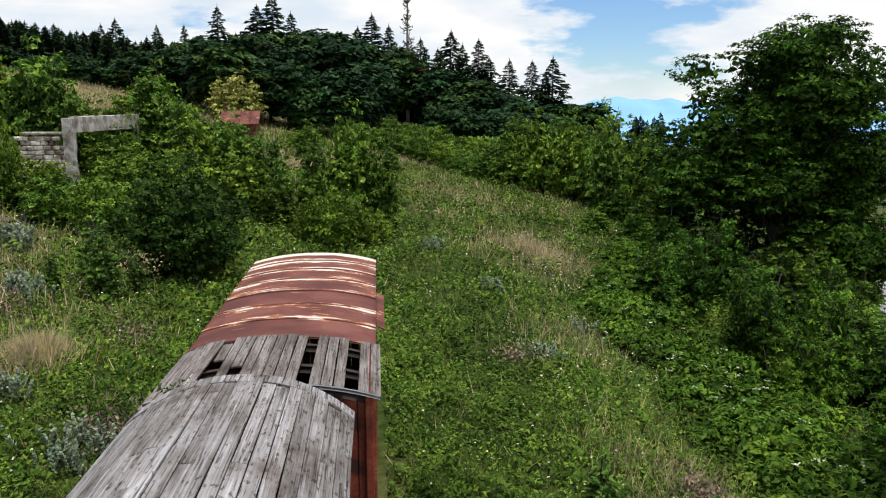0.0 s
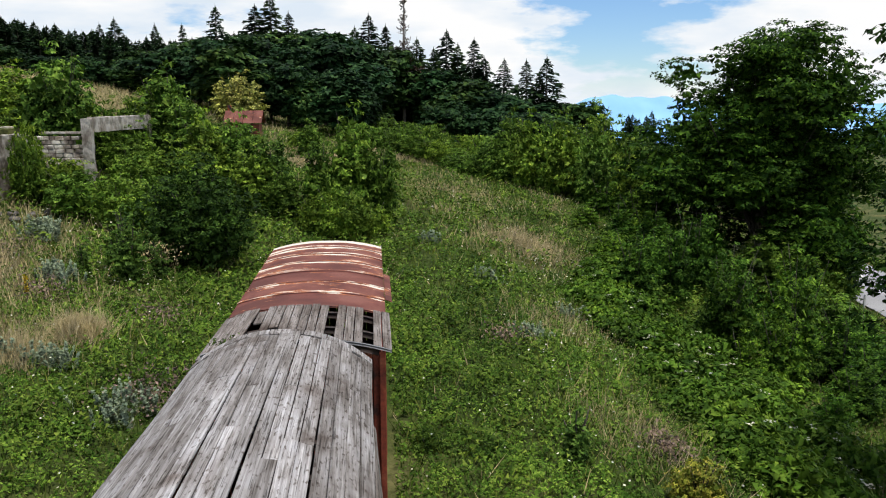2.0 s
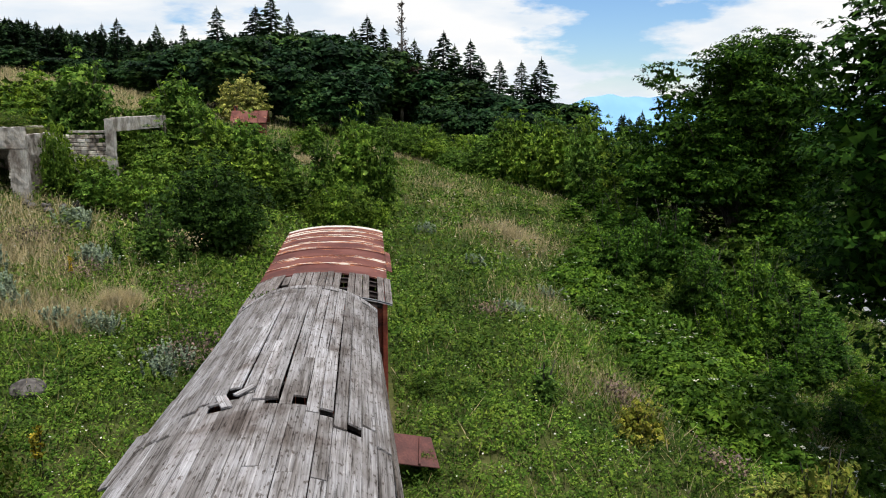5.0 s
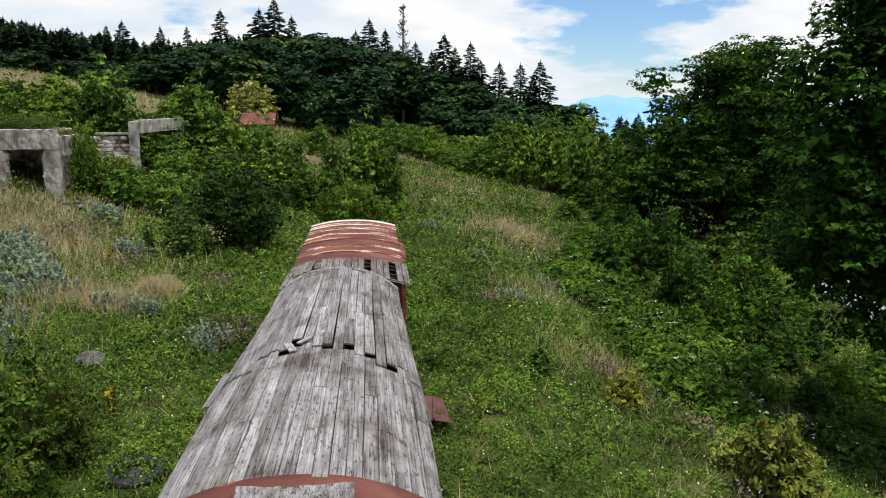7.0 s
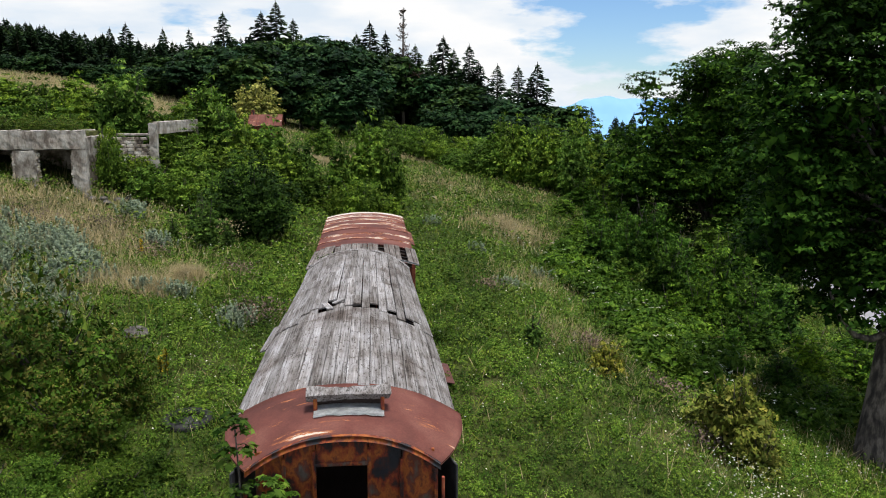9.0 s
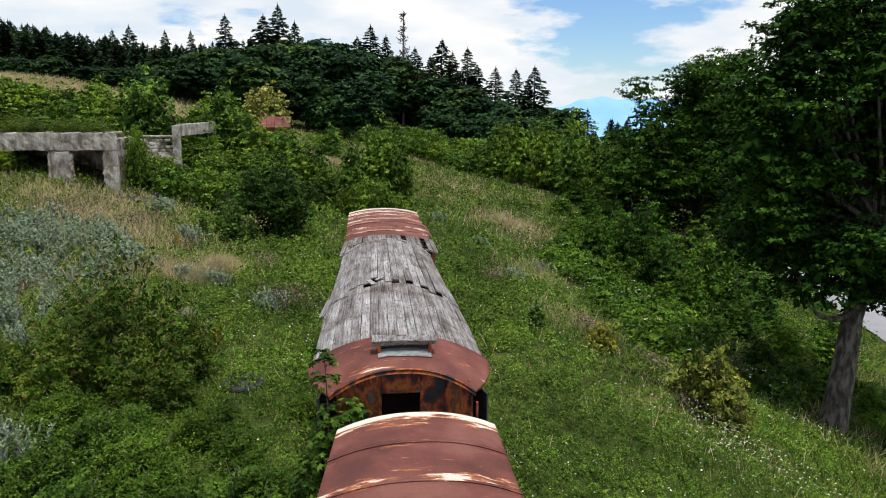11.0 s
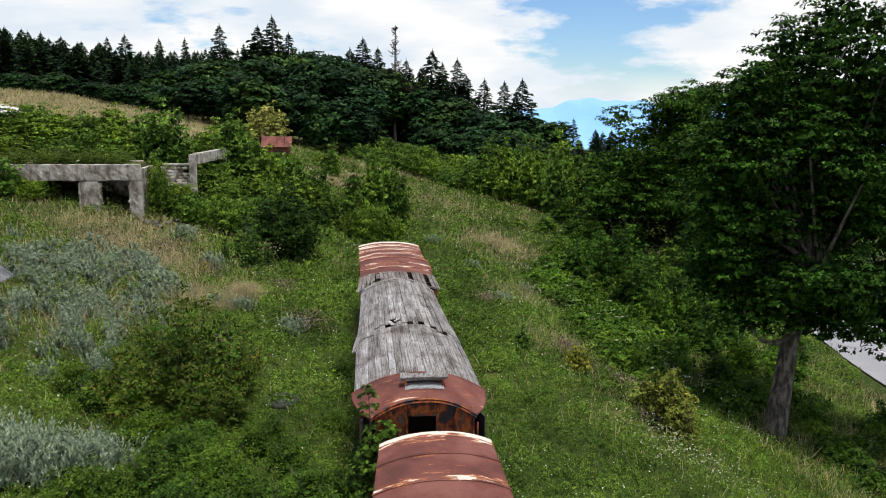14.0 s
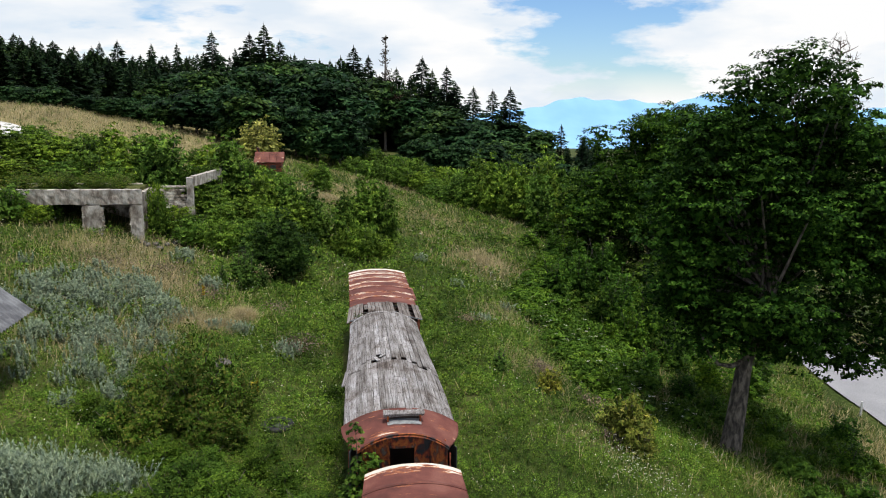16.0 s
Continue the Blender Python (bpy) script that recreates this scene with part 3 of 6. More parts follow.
def build_mountains():
    xs = np.linspace(-2600, 4200, 240)
    top = -60 + 95 * np.exp(-((xs - 1380) / 420) ** 2) + 120 * np.exp(-((xs - 2150) / 330) ** 2) + 60 * np.exp(-((xs - 3100) / 600) ** 2)
    top += 9 * np.sin(xs / 61.0) + 5 * np.sin(xs / 23.0 + 1) - 40 * np.exp(-((xs + 600) / 900) ** 2)
    rows = [(4200, 1.0), (3950, 0.55), (3700, 0.25), (3450, 0.0)]
    v = np.concatenate([np.stack([xs, np.full_like(xs, y), -270 + (top + 270) * k + (6 * np.sin(xs / 40 + y)) * (k < 1)], -1) for y, k in rows])
    n = len(xs)
    i, j = np.meshgrid(np.arange(len(rows) - 1), np.arange(n - 1), indexing="ij")
    q = np.stack([i * n + j, i * n + j + 1, (i + 1) * n + j + 1, (i + 1) * n + j], -1).reshape(-1, 4)
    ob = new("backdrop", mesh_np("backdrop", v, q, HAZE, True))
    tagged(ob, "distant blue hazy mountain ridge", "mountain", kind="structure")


build_mountains()


def ribbon(name, center, half, lift, mat, label, category, edge=0.0):
    """A strip of paving that follows the land."""
    c = np.array(center, float)
    t = unit(np.gradient(c, axis=0))
    side = np.stack([t[:, 1], -t[:, 0]], -1)
    lanes = np.linspace(-half, half, 9)
    pts = c[:, None] + side[:, None] * lanes[None, :, None]
    z = land(pts[..., 0], pts[..., 1]) + lift
    v = np.concatenate([pts, z[..., None]], -1)
    n, k = v.shape[:2]
    i, j = np.meshgrid(np.arange(n - 1), np.arange(k - 1), indexing="ij")
    q = np.stack([i * k + j, i * k + j + 1, (i + 1) * k + j + 1, (i + 1) * k + j], -1).reshape(-1, 4)
    ob = new(name, mesh_np(name, v.reshape(-1, 3), q, mat, True))
    return tagged(ob, label, category, kind="structure")


ROAD = [(30.5 + 0.03 * (y - 5) + 0.0022 * (y - 5) ** 2 + 3.6, y) for y in np.arange(-40, 90, 2.0)]
ribbon("road", ROAD, 3.4, 0.12, ASPHALT, "pale grey asphalt road with white dashed centre line", "road")

# ---- wagons ----
def arc(hw, eave, crown, u):
    """Point of a shallow roof arch at u from -1 to 1."""
    return hw * u, eave + (crown - eave) * (1 - abs(u) ** 2.3)


def arch_sheet(name, sections, mat, parent, label="", seg=20, thick=0.025, seam=None):
    """A curved sheet lofted through sections (cx, y, hw, eave, crown), with thickness."""
    us = np.linspace(-1, 1, seg + 1)
    top = []
    for cx, y, hw, eave, crown in sections:
        top.append([(cx + arc(hw, eave, crown, u)[0], y, arc(hw, eave, crown, u)[1]) for u in us])
    top = np.array(top)
    low = top - np.array([0, 0, thick])
    n, k = top.shape[:2]
    v = np.concatenate([top.reshape(-1, 3), low.reshape(-1, 3)])
    i, j = np.meshgrid(np.arange(n - 1), np.arange(k - 1), indexing="ij")
    a = np.stack([i * k + j, i * k + j + 1, (i + 1) * k + j + 1, (i + 1) * k + j], -1).reshape(-1, 4)
    o = n * k
    rim = [*range(0, k), *[r * k + k - 1 for r in range(1, n)], *[(n - 1) * k + c for c in range(k - 2, -1, -1)], *[r * k for r in range(n - 2, 0, -1)]]
    rim = np.array(rim)
    nxt = np.roll(rim, -1)
    side = np.stack([rim, rim + o, nxt + o, nxt], -1)
    me = mesh_np(name, v, np.concatenate([a[:, ::-1], (a + o), side]), mat)
    if seam is not None:
        at = me.attributes.new("seam", "FLOAT", "POINT")
        vals = np.repeat(np.array(seam, dtype=np.float32), k)
        at.data.foreach_set("value", np.concatenate([vals, vals]))
    return part(name, me, mat, parent, label)


def plank_mesh(length, width, thick=0.03, wood=None):
    bm = box_bm((width, length, thick), bevel=0.004)
    me = bpy.data.meshes.new("plank")
    bm.to_mesh(me)
    bm.free()
    me.materials.append(wood or GREY_WOOD)
    return me


def lay_plank(parent, a, b, width, r, tilt=0.0, lift=0.0, wood=None):
    """One roof board between points a and b (each x, y, z, slope angle)."""
    pa, pb = Vector(a[:3]), Vector(b[:3])
    d = pb - pa
    yaw = math.atan2(-d.x, d.y)
    pitch = math.atan2(d.z, math.hypot(d.x, d.y))
    roll = (a[3] + b[3]) / 2
    ob = new("plank", plank_mesh(d.length, width, wood=wood))
    ob.matrix_basis = Matrix.Translation((pa + pb) / 2 + Vector((0, 0, lift))) @ Matrix.Rotation(yaw, 4, "Z") @ Matrix.Rotation(pitch + tilt, 4, "X") @ Matrix.Rotation(roll, 4, "Y")
    ob.parent = parent
    return ob


def wall_boards(parent, name, x, y0, y1, z0, z1, n, mat, gap=0.012):
    """Upright boards of a wagon's side wall."""
    w = (y1 - y0) / n
    for i in range(n):
        box(name, (0.04, w - gap, z1 - z0), (x + 0.006 * (i % 2), y0 + w * (i + 0.5), (z0 + z1) / 2), mat, parent, bevel=0.004)


def roof_slope(hw, eave, crown, u):
    x0, z0 = arc(hw, eave, crown, max(-1, u - 0.02))
    x1, z1 = arc(hw, eave, crown, min(1, u + 0.02))
    return -math.atan2(z1 - z0, x1 - x0)


def running_gear(parent, cx, ys, z=0.55):
    for y in ys:
        axle = part("axle", mesh_np("axle", *tube([[((cx - 0.75, y, z), 0.07), ((cx + 0.75, y, z), 0.07)]], 8), DARK_IRON), DARK_IRON, parent)
        for s in (-1, 1):
            part("wheel", mesh_np("wheel", *tube([[((cx + s * 0.68, y, z), 0.06), ((cx + s * 0.68, y, z), 0.44), ((cx + s * 0.7, y, z), 0.46), ((cx + s * 0.79, y, z), 0.44), ((cx + s * 0.8, y, z), 0.06)]], 20), DARK_IRON), DARK_IRON, axle)


def goods_wagon():
    """The far wagon: a red boarded body, part of its roof still sheeted."""
    r = np.random.default_rng(11)
    w = thing("goods_wagon", "abandoned red goods wagon with rusted sheet roof and bared grey planks", "wagon", (0, 14, 0.3))
    root = w
    w.matrix_basis = Matrix()
    hw, eave, crown = 1.45, 3.69, 3.89
    edges = [11.72, 12.75, 13.75, 14.75, 15.8, 16.75, 17.65, 18.62]
    for i, (a, b) in enumerate(zip(edges, edges[1:])):
        ys = np.linspace(a, b, 7)
        pale = [0.03, 0.14, 0.02, 0.27, 0.2, 0.36, 0.46][i]
        seam = [pale * (abs(k - 3) / 3) ** 1.2 - 0.04 for k in range(7)]
        seam[0] += 0.12 if i in (1, 3, 4, 5, 6) else 0.03
        seam[-1] += 0.1
        if i == 6:
            seam[-1], seam[-2], seam[-3] = 0.5, 0.36, 0.14
        arch_sheet("roof_sheet", [(0, y, hw, eave + 0.004 * (i % 2), crown + 0.004 * (i % 2)) for y in ys], ROOF_RED, root, seam=seam)
    for y in edges[1:-1]:
        arch_sheet("roof_seam", [(0, y - 0.02, hw + 0.006, eave + 0.012, crown + 0.014), (0, y + 0.02, hw + 0.006, eave + 0.02, crown + 0.024)], ROOF_RED, root, thick=0.02, seam=[0.02, 0.14])
    # bared planks
    n = 19
    for i in range(n):
        u = -1.03 + (i + 0.5) * 2.08 / n
        y0, y1 = 9.62 - 0.02 * r.random(), 11.78
        if i in (12, 16):
            continue
        if i == 4:
            y0, y1 = 10.75, 11.5
        if i == 6:
            y0 = 10.35
        x, z = arc(hw, eave, crown, min(1, max(-1, u)))
        z -= 0.1 * max(0, -u - 0.7)
        s = roof_slope(hw, eave, crown, min(0.98, max(-0.98, u)))
        x2 = x - (0.12 if u < -0.6 else 0.0) * (-u)
        lay_plank(root, (x2, y0, z - (0.06 if u < -0.7 else 0), s), (x, y1, z, s), 2 * hw / n * r.uniform(0.9, 0.99), r, tilt=0.006 * r.normal(), lift=0.016 * r.random(), wood=BROWN_WOOD)
    for y in (9.75, 10.55, 11.5, 12.4, 14, 16, 18):
        arch_sheet("rafter", [(0, y - 0.05, hw - 0.06, eave - 0.05, crown - 0.05), (0, y + 0.05, hw - 0.06, eave - 0.05, crown - 0.05)], DARK_INSIDE, root, thick=0.1)
    arch_sheet("roof_edge_strip", [(0.0, 9.57, hw + 0.06, eave + 0.005, crown + 0.022), (0.0, 9.62, hw + 0.06, eave + 0.005, crown + 0.022)], ZINC, root, thick=0.04)
    # body
    wall_boards(root, "side_board", 1.36, 9.75, 18.5, 1.0, 3.66, 44, RED_PAINT)
    wall_boards(root, "side_board", -1.36, 9.75, 18.5, 1.0, 3.66, 44, RED_PAINT)
    for i in range(14):
        x = -1.3 + i * 0.2
        z1 = arc(hw, eave, crown, x / hw)[1] - 0.06
        box("end_board", (0.19, 0.04, z1 - 1.0), (x, 9.78, (1.0 + z1) / 2), RED_PAINT, root)
        box("end_board", (0.19, 0.04, z1 - 1.0), (x, 18.46, (1.0 + z1) / 2), RED_PAINT, root)
    for s in (-1, 1):
        box("corner_post", (0.1, 0.1, 2.66), (s * 1.36, 9.72, 2.33), RED_PAINT, root)
        box("end_brace", (0.08, 0.06, 2.7), (s * 0.5, 9.72, 2.35), RED_PAINT, root)
    for y in (11.4, 13.2, 15.0, 16.8):
        for s in (-1, 1):
            box("side_post", (0.06, 0.09, 2.6), (s * 1.41, y, 2.33), RED_PAINT, root)
    box("eave_flap", (0.16, 2.4, 0.02), (1.53, 14.2, 3.62), ROOF_RED, root, Matrix.Rotation(radians(25), 4, "Y"))
    box("floor_frame", (2.7, 8.9, 0.22), (0, 14.1, 0.95), DARK_INSIDE, root)
    running_gear(root, 0, (11.6, 16.6))
    for s in (-1, 1):
        part("buffer", mesh_np("buffer", *tube([[((s * 0.85, 9.7, 1.02), 0.07), ((s * 0.85, 9.35, 1.02), 0.07), ((s * 0.85, 9.33, 1.02), 0.2), ((s * 0.85, 9.29, 1.02), 0.18), ((s * 0.85, 9.28, 1.02), 0.01)]], 14), DARK_IRON), DARK_IRON, root)


goods_wagon()


def passenger_wagon():
    """The middle wagon: long grey plank roof, red sheet hood and rusted end wall with an open doorway."""
    r = np.random.default_rng(5)
    w = thing("passenger_wagon", "derelict wagon with grey plank roof and red metal hood", "wagon")
    Y0, Y1 = -1.2, 8.75

    def sec(y):
        k = (y - Y0) / (Y1 - Y0)
        cx = -0.22 + 0.08 * k
        hw = 1.53 - 0.19 * k + 0.03 * math.sin(k * 6)
        return cx, hw, 3.8 - 0.07 * k, 4.27 - 0.02 * k

    def at(u, y):
        cx, hw, eave, crown = sec(y)
        uu = min(1, max(-1, u))
        x, z = arc(hw, eave, crown, uu)
        return (cx + x, y, z, roof_slope(hw, eave, crown, min(0.97, max(-0.97, u))))

    n = 18
    ends = {3: 3.05, 4: 3.2, 5: 2.95, 6: 3.4, 7: 3.3, 8: 3.1, 9: 3.0, 10: 2.95, 11: 3.14, 12: 2.78, 13: 2.84, 14: 2.5, 15: 2.58}
    holes = {5: 0.04, 6: 0.2, 9: 0.03, 11: 0.16, 13: 0.06, 15: 0.06}
    for i in range(n):
        u = -1.0 + (i + 0.5) * 2.0 / n
        # the near boards run under the far ones at a broken line of their own ends
        c1 = ends.get(i, 2.9 + 0.3 * r.normal())
        near = [Y0 + 0.02 + 0.03 * r.random()]
        if r.random() < 0.45:
            near.append(r.uniform(-0.6, 1.4))
        near.append(c1 - holes.get(i, -0.04))
        far = [c1]
        if r.random() < 0.5:
            far.append(r.uniform(4.2, 6.6))
        if r.random() < 0.4:
            far.append(r.uniform(6.6, 7.8))
        far.append(Y1 + 0.03 * r.normal())
        for cuts, upper in ((near, 0.0), (far, 0.026)):
            for k, (a, b) in enumerate(zip(cuts, cuts[1:])):
                wd = 2 * sec((a + b) / 2)[1] / n * r.uniform(0.94, 0.985) / math.cos(at(u, a)[3])
                raised = upper and k == 0 and i in holes
                lay_plank(w, at(u, a), at(u, b - 0.012), wd, r, tilt=(-0.012 if raised else 0.003 * r.normal()), lift=0.01 * r.random() + (upper if k == 0 else 0.0) + (0.02 if raised else 0))
    # boards displaced round the break, and sprung ones along the eaves
    for x, y, turn, ln, wide in ((-0.66, 3.02, 24, 0.3, 0.13), (-0.46, 3.3, -40, 0.3, 0.08), (-0.12, 3.28, 3, 0.5, 0.16)):
        ob = new("loose_board", plank_mesh(ln, wide))
        ob.matrix_basis = Matrix.Translation((x, y, at((x + 0.18) / 1.45, y)[2] + 0.075)) @ Matrix.Rotation(radians(turn), 4, "Z") @ Matrix.Rotation(radians(6), 4, "X")
        ob.parent = w
    for (x0, y0, z0), (x1, y1, z1), wide in (((-1.74, 2.0, 3.78), (-1.6, 3.0, 3.92), 0.15), ((1.4, 1.9, 3.42), (1.2, 6.6, 3.66), 0.14), ((1.36, 2.4, 3.22), (1.2, 6.9, 3.58), 0.14), ((1.33, 2.9, 3.02), (1.18, 7.2, 3.46), 0.14)):
        lay_plank(w, (x0, y0, z0, radians(60 if x0 > 0 else -20)), (x1, y1, z1, radians(70 if x0 > 0 else -30)), wide, r, wood=BROWN_WOOD if x0 > 0 else None).name = "loose_board"
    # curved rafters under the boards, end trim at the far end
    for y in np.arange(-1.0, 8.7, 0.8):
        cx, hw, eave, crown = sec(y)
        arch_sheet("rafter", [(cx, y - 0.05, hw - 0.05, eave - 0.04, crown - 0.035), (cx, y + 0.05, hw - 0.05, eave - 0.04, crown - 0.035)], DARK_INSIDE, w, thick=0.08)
    for j in range(16):
        ua, ub = -1 + j / 8, -1 + (j + 1) / 8
        a, b = at(ua, 8.85), at(ub, 8.85)
        d = Vector(b[:3]) - Vector(a[:3])
        box("end_trim", (d.length - 0.01, 0.22, 0.03), ((a[0] + b[0]) / 2, 8.84, (a[2] + b[2]) / 2 + 0.02), GREY_WOOD, w, Matrix.Rotation(-math.atan2(d.z, d.x), 4, "Y"), 0.004)
    # red hood
    hood = []
    for k in np.linspace(0, 1, 9):
        hood.append((-0.22 + 0.01 * k, -1.12 - 1.32 * k, 1.6 - 0.42 * k ** 2.4, 3.8 - 0.1 * k ** 1.2, 4.3 - 0.18 * k))
    arch_sheet("hood", hood, ROOF_RED, w, "rust-red sheet hood with flaking paint", 28, seam=[0.02, -0.06, -0.05, -0.02, -0.03, -0.03, -0.05, -0.04, 0.02])
    cx, y, hw, eave, crown = hood[-1]
    arch_sheet("hood_rim", [(cx, y - 0.03, hw + 0.01, eave + 0.012, crown + 0.012), (cx, y + 0.02, hw + 0.01, eave + 0.02, crown + 0.02)], RUST, w, thick=0.07)
    # vent with a board shelf
    part("vent_patch", arch_patch(-0.6, 0.3, -2.0, -1.6), BARE_SHEET, w, "pale grey bare sheet with flaking edges")
    worn_box("vent_board", (1.1, 0.17, 0.1), (-0.15, -1.74, 4.4), GREY_WOOD, w, Matrix.Rotation(radians(22), 4, "X"), 0.03, "split grey weathered board", 0.06)
    # near-black block paints the shade of the open gap under the board
    box("vent_slot_shade", (0.88, 0.05, 0.16), (-0.15, -1.66, 4.3), DARK_INSIDE, w)
    for x in (-0.58, 0.28):
        box("vent_bracket", (0.05, 0.05, 0.2), (x, -1.8, 4.27), RUST, w)
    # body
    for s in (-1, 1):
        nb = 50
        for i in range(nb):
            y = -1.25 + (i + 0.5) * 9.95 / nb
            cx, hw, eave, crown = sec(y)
            # right side mostly very dark brown, every seventh board and the left side red
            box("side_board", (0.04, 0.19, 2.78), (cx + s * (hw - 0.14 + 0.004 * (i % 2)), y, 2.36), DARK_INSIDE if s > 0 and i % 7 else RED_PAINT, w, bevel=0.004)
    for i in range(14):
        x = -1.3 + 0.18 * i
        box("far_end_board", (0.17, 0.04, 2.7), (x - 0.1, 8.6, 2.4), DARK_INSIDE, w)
    # rusted end wall with doorway
    yw = -2.3
    for x0, x1, z0, z1 in ((-1.3, -0.95, 1.0, 3.9), (-0.95, -0.56, 1.0, 4.02), (0.09, 0.5, 1.0, 4.02), (0.5, 0.92, 1.0, 3.86), (-0.56, 0.09, 3.7, 4.08)):
        box("end_panel", (x1 - x0 - 0.012, 0.03, z1 - z0), ((x0 + x1) / 2, yw, (z0 + z1) / 2), RUST, w)
    for x, z1 in ((-0.58, 3.9), (0.1, 3.9), (0.5, 3.75), (0.93, 3.6), (-0.95, 3.8)):
        box("door_post" if x in (-0.58, 0.1) else "panel_strip", (0.05, 0.06, z1 - 1.0), (x, yw - 0.02, (1 + z1) / 2), RUST, w)
    box("door_head", (0.66, 0.06, 0.05), (-0.24, yw - 0.025, 3.71), RUST, w)
    for s, x in ((1, 1.0), (-1, -1.4)):
        box("corner_panel", (0.03, 1.0, 2.6), (x + s * 0.07, -1.78, 2.3), DARK_IRON, w, Matrix.Rotation(radians(s * 16), 4, "Z"))
        box("grab_rail", (0.04, 0.04, 2.4), (x + s * 0.02, -2.36, 2.3), RED_PAINT, w)
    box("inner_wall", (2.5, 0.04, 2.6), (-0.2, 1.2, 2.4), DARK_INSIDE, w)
    box("floor_frame", (2.6, 11.0, 0.22), (-0.2, 3.2, 0.95), DARK_INSIDE, w)
    running_gear(w, -0.2, (-0.2, 6.6))


def arch_patch(x0, x1, y0, y1):
    """A thin sheet that lies on the hood."""
    bm = bmesh.new()
    r = np.random.default_rng(3)
    rows = []
    for y in np.linspace(y0, y1, 6):
        row = []
        for x in np.linspace(x0, x1, 12):
            k = (-1.12 - y) / 1.32
            crown, eave = 4.3 - 0.18 * k, 3.8 - 0.1 * k
            u = (x + 0.21) / 1.5
            jag = 0.05 * r.random() if y == y0 else 0
            row.append(bm.verts.new((x, y + jag, eave + (crown - eave) * (1 - abs(u) ** 2.3) + 0.02)))
        rows.append(row)
    for a, b in zip(rows, rows[1:]):
        for i in range(11):
            bm.faces.new((a[i], a[i + 1], b[i + 1], b[i]))
    bmesh.ops.solidify(bm, geom=bm.faces[:], thickness=0.008)
    return bm


passenger_wagon()


def near_wagon():
    """The wagon under the end of the walk: an unbroken red sheet roof."""
    w = thing("covered_wagon", "rust-red wagon with arched sheet-metal roof and white edge", "wagon")

    def sec(y):
        return -0.06 + (y + 3.5) * 0.05, y, 1.18 + min(0.1, (-3.5 - y) * 0.04), 3.6, 3.84

    edges = [-3.52, -4.55, -5.65, -6.85, -8.1, -9.35, -10.6, -11.85, -13.1]
    for i, (a, b) in enumerate(zip(edges, edges[1:])):
        ys = np.linspace(a, b, 7)
        seam = [0.06 * (abs(k - 3) / 3) ** 2 - 0.07 for k in range(7)]
        if i == 0:
            seam = [0.4, 0.1, 0.08, -0.05, -0.08, -0.06, 0.02]
        if i in (1, 2):
            seam[-1], seam[-2] = 0.2, 0.07
        arch_sheet("roof_sheet", [sec(y) for y in ys], ROOF_RED, w, seam=seam)
    for i, y in enumerate(edges[1:-1]):
        cx, _, hw, e, c = sec(y)
        arch_sheet("roof_seam", [(cx, y - 0.03, hw + 0.01, e + 0.012, c + 0.014), (cx, y + 0.03, hw + 0.01, e + 0.012, c + 0.014)], ROOF_RED, w, thick=0.03, seam=[0.0 + 0.05 * (i % 2)] * 2)
    for s in (-1, 1):
        for i in range(40):
            y = -3.65 - (i + 0.5) * 0.233
            cx, _, hw, e, c = sec(y)
            box("side_board", (0.04, 0.223, 2.55), (cx + s * (hw - 0.1), y, 2.3), RED_PAINT, w, bevel=0.004)
    for i in range(13):
        x = -1.14 + i * 0.18
        box("end_board", (0.17, 0.04, 2.6), (x, -3.62, 2.3), RED_PAINT, w)
        box("end_board", (0.17, 0.04, 2.4), (x - 0.45, -13.0, 2.18), RED_PAINT, w)
    box("floor_frame", (2.2, 9.3, 0.22), (-0.28, -8.3, 0.95), DARK_INSIDE, w, Matrix.Rotation(radians(-2.6), 4, "Z"))
    running_gear(w, -0.2, (-5.2,))
    running_gear(w, -0.4, (-11.0,))


near_wagon()


def rails():
    for s in (-1, 1):
        pts = [((0.72 * s - 0.1 + (0.045 * (y + 3) if y < -3 else 0), y, land_at(0, y) - 0.02), 0.035) for y in np.arange(-30, 40, 2.0)]
        ob = new("rail", mesh_np("rail", *tube([pts], 6), RUST))
        tagged(ob, "rusty rail sunk in the grass under the wagons", "rail", "rails", kind="structure")


rails()


# ---- plants ----
def plant(name, label, category, crown_mat, lumps, sprays, per, leaf, spread, seed, stems, stem_mat=None, aspect=0.6, flat=0.6, up=1.0, low=-0.5, group=""):
    """A tree or bush at the origin: trunk with limbs, and a crown of separate leaves."""
    r = np.random.default_rng(seed)
    e = thing(name, label, category, group=group)
    stem = part("trunk" if category == "tree" else "stem", mesh_np("trunk", *tube(stems, 6), stem_mat or BARK), None, e)
    if len(stems) > 1:
        stem["kind"] = "stuff"
    part("crown", crown_mesh(r, lumps, sprays, per, leaf, spread, crown_mat, aspect, flat, up, low), None, e)
    return e


def bush_stems(r, h, spread, n=6, rad=0.04):
    out = []
    for i in range(n):
        a = r.uniform(0, 6.28)
        k = r.uniform(0.3, 1.0) * spread
        out.append([((0.05 * math.cos(a), 0.05 * math.sin(a), -0.2), rad), ((k * 0.35 * math.cos(a), k * 0.35 * math.sin(a), h * 0.4), rad * 0.7), ((k * math.cos(a), k * math.sin(a), h * r.uniform(0.65, 0.9)), rad * 0.2)])
    return out


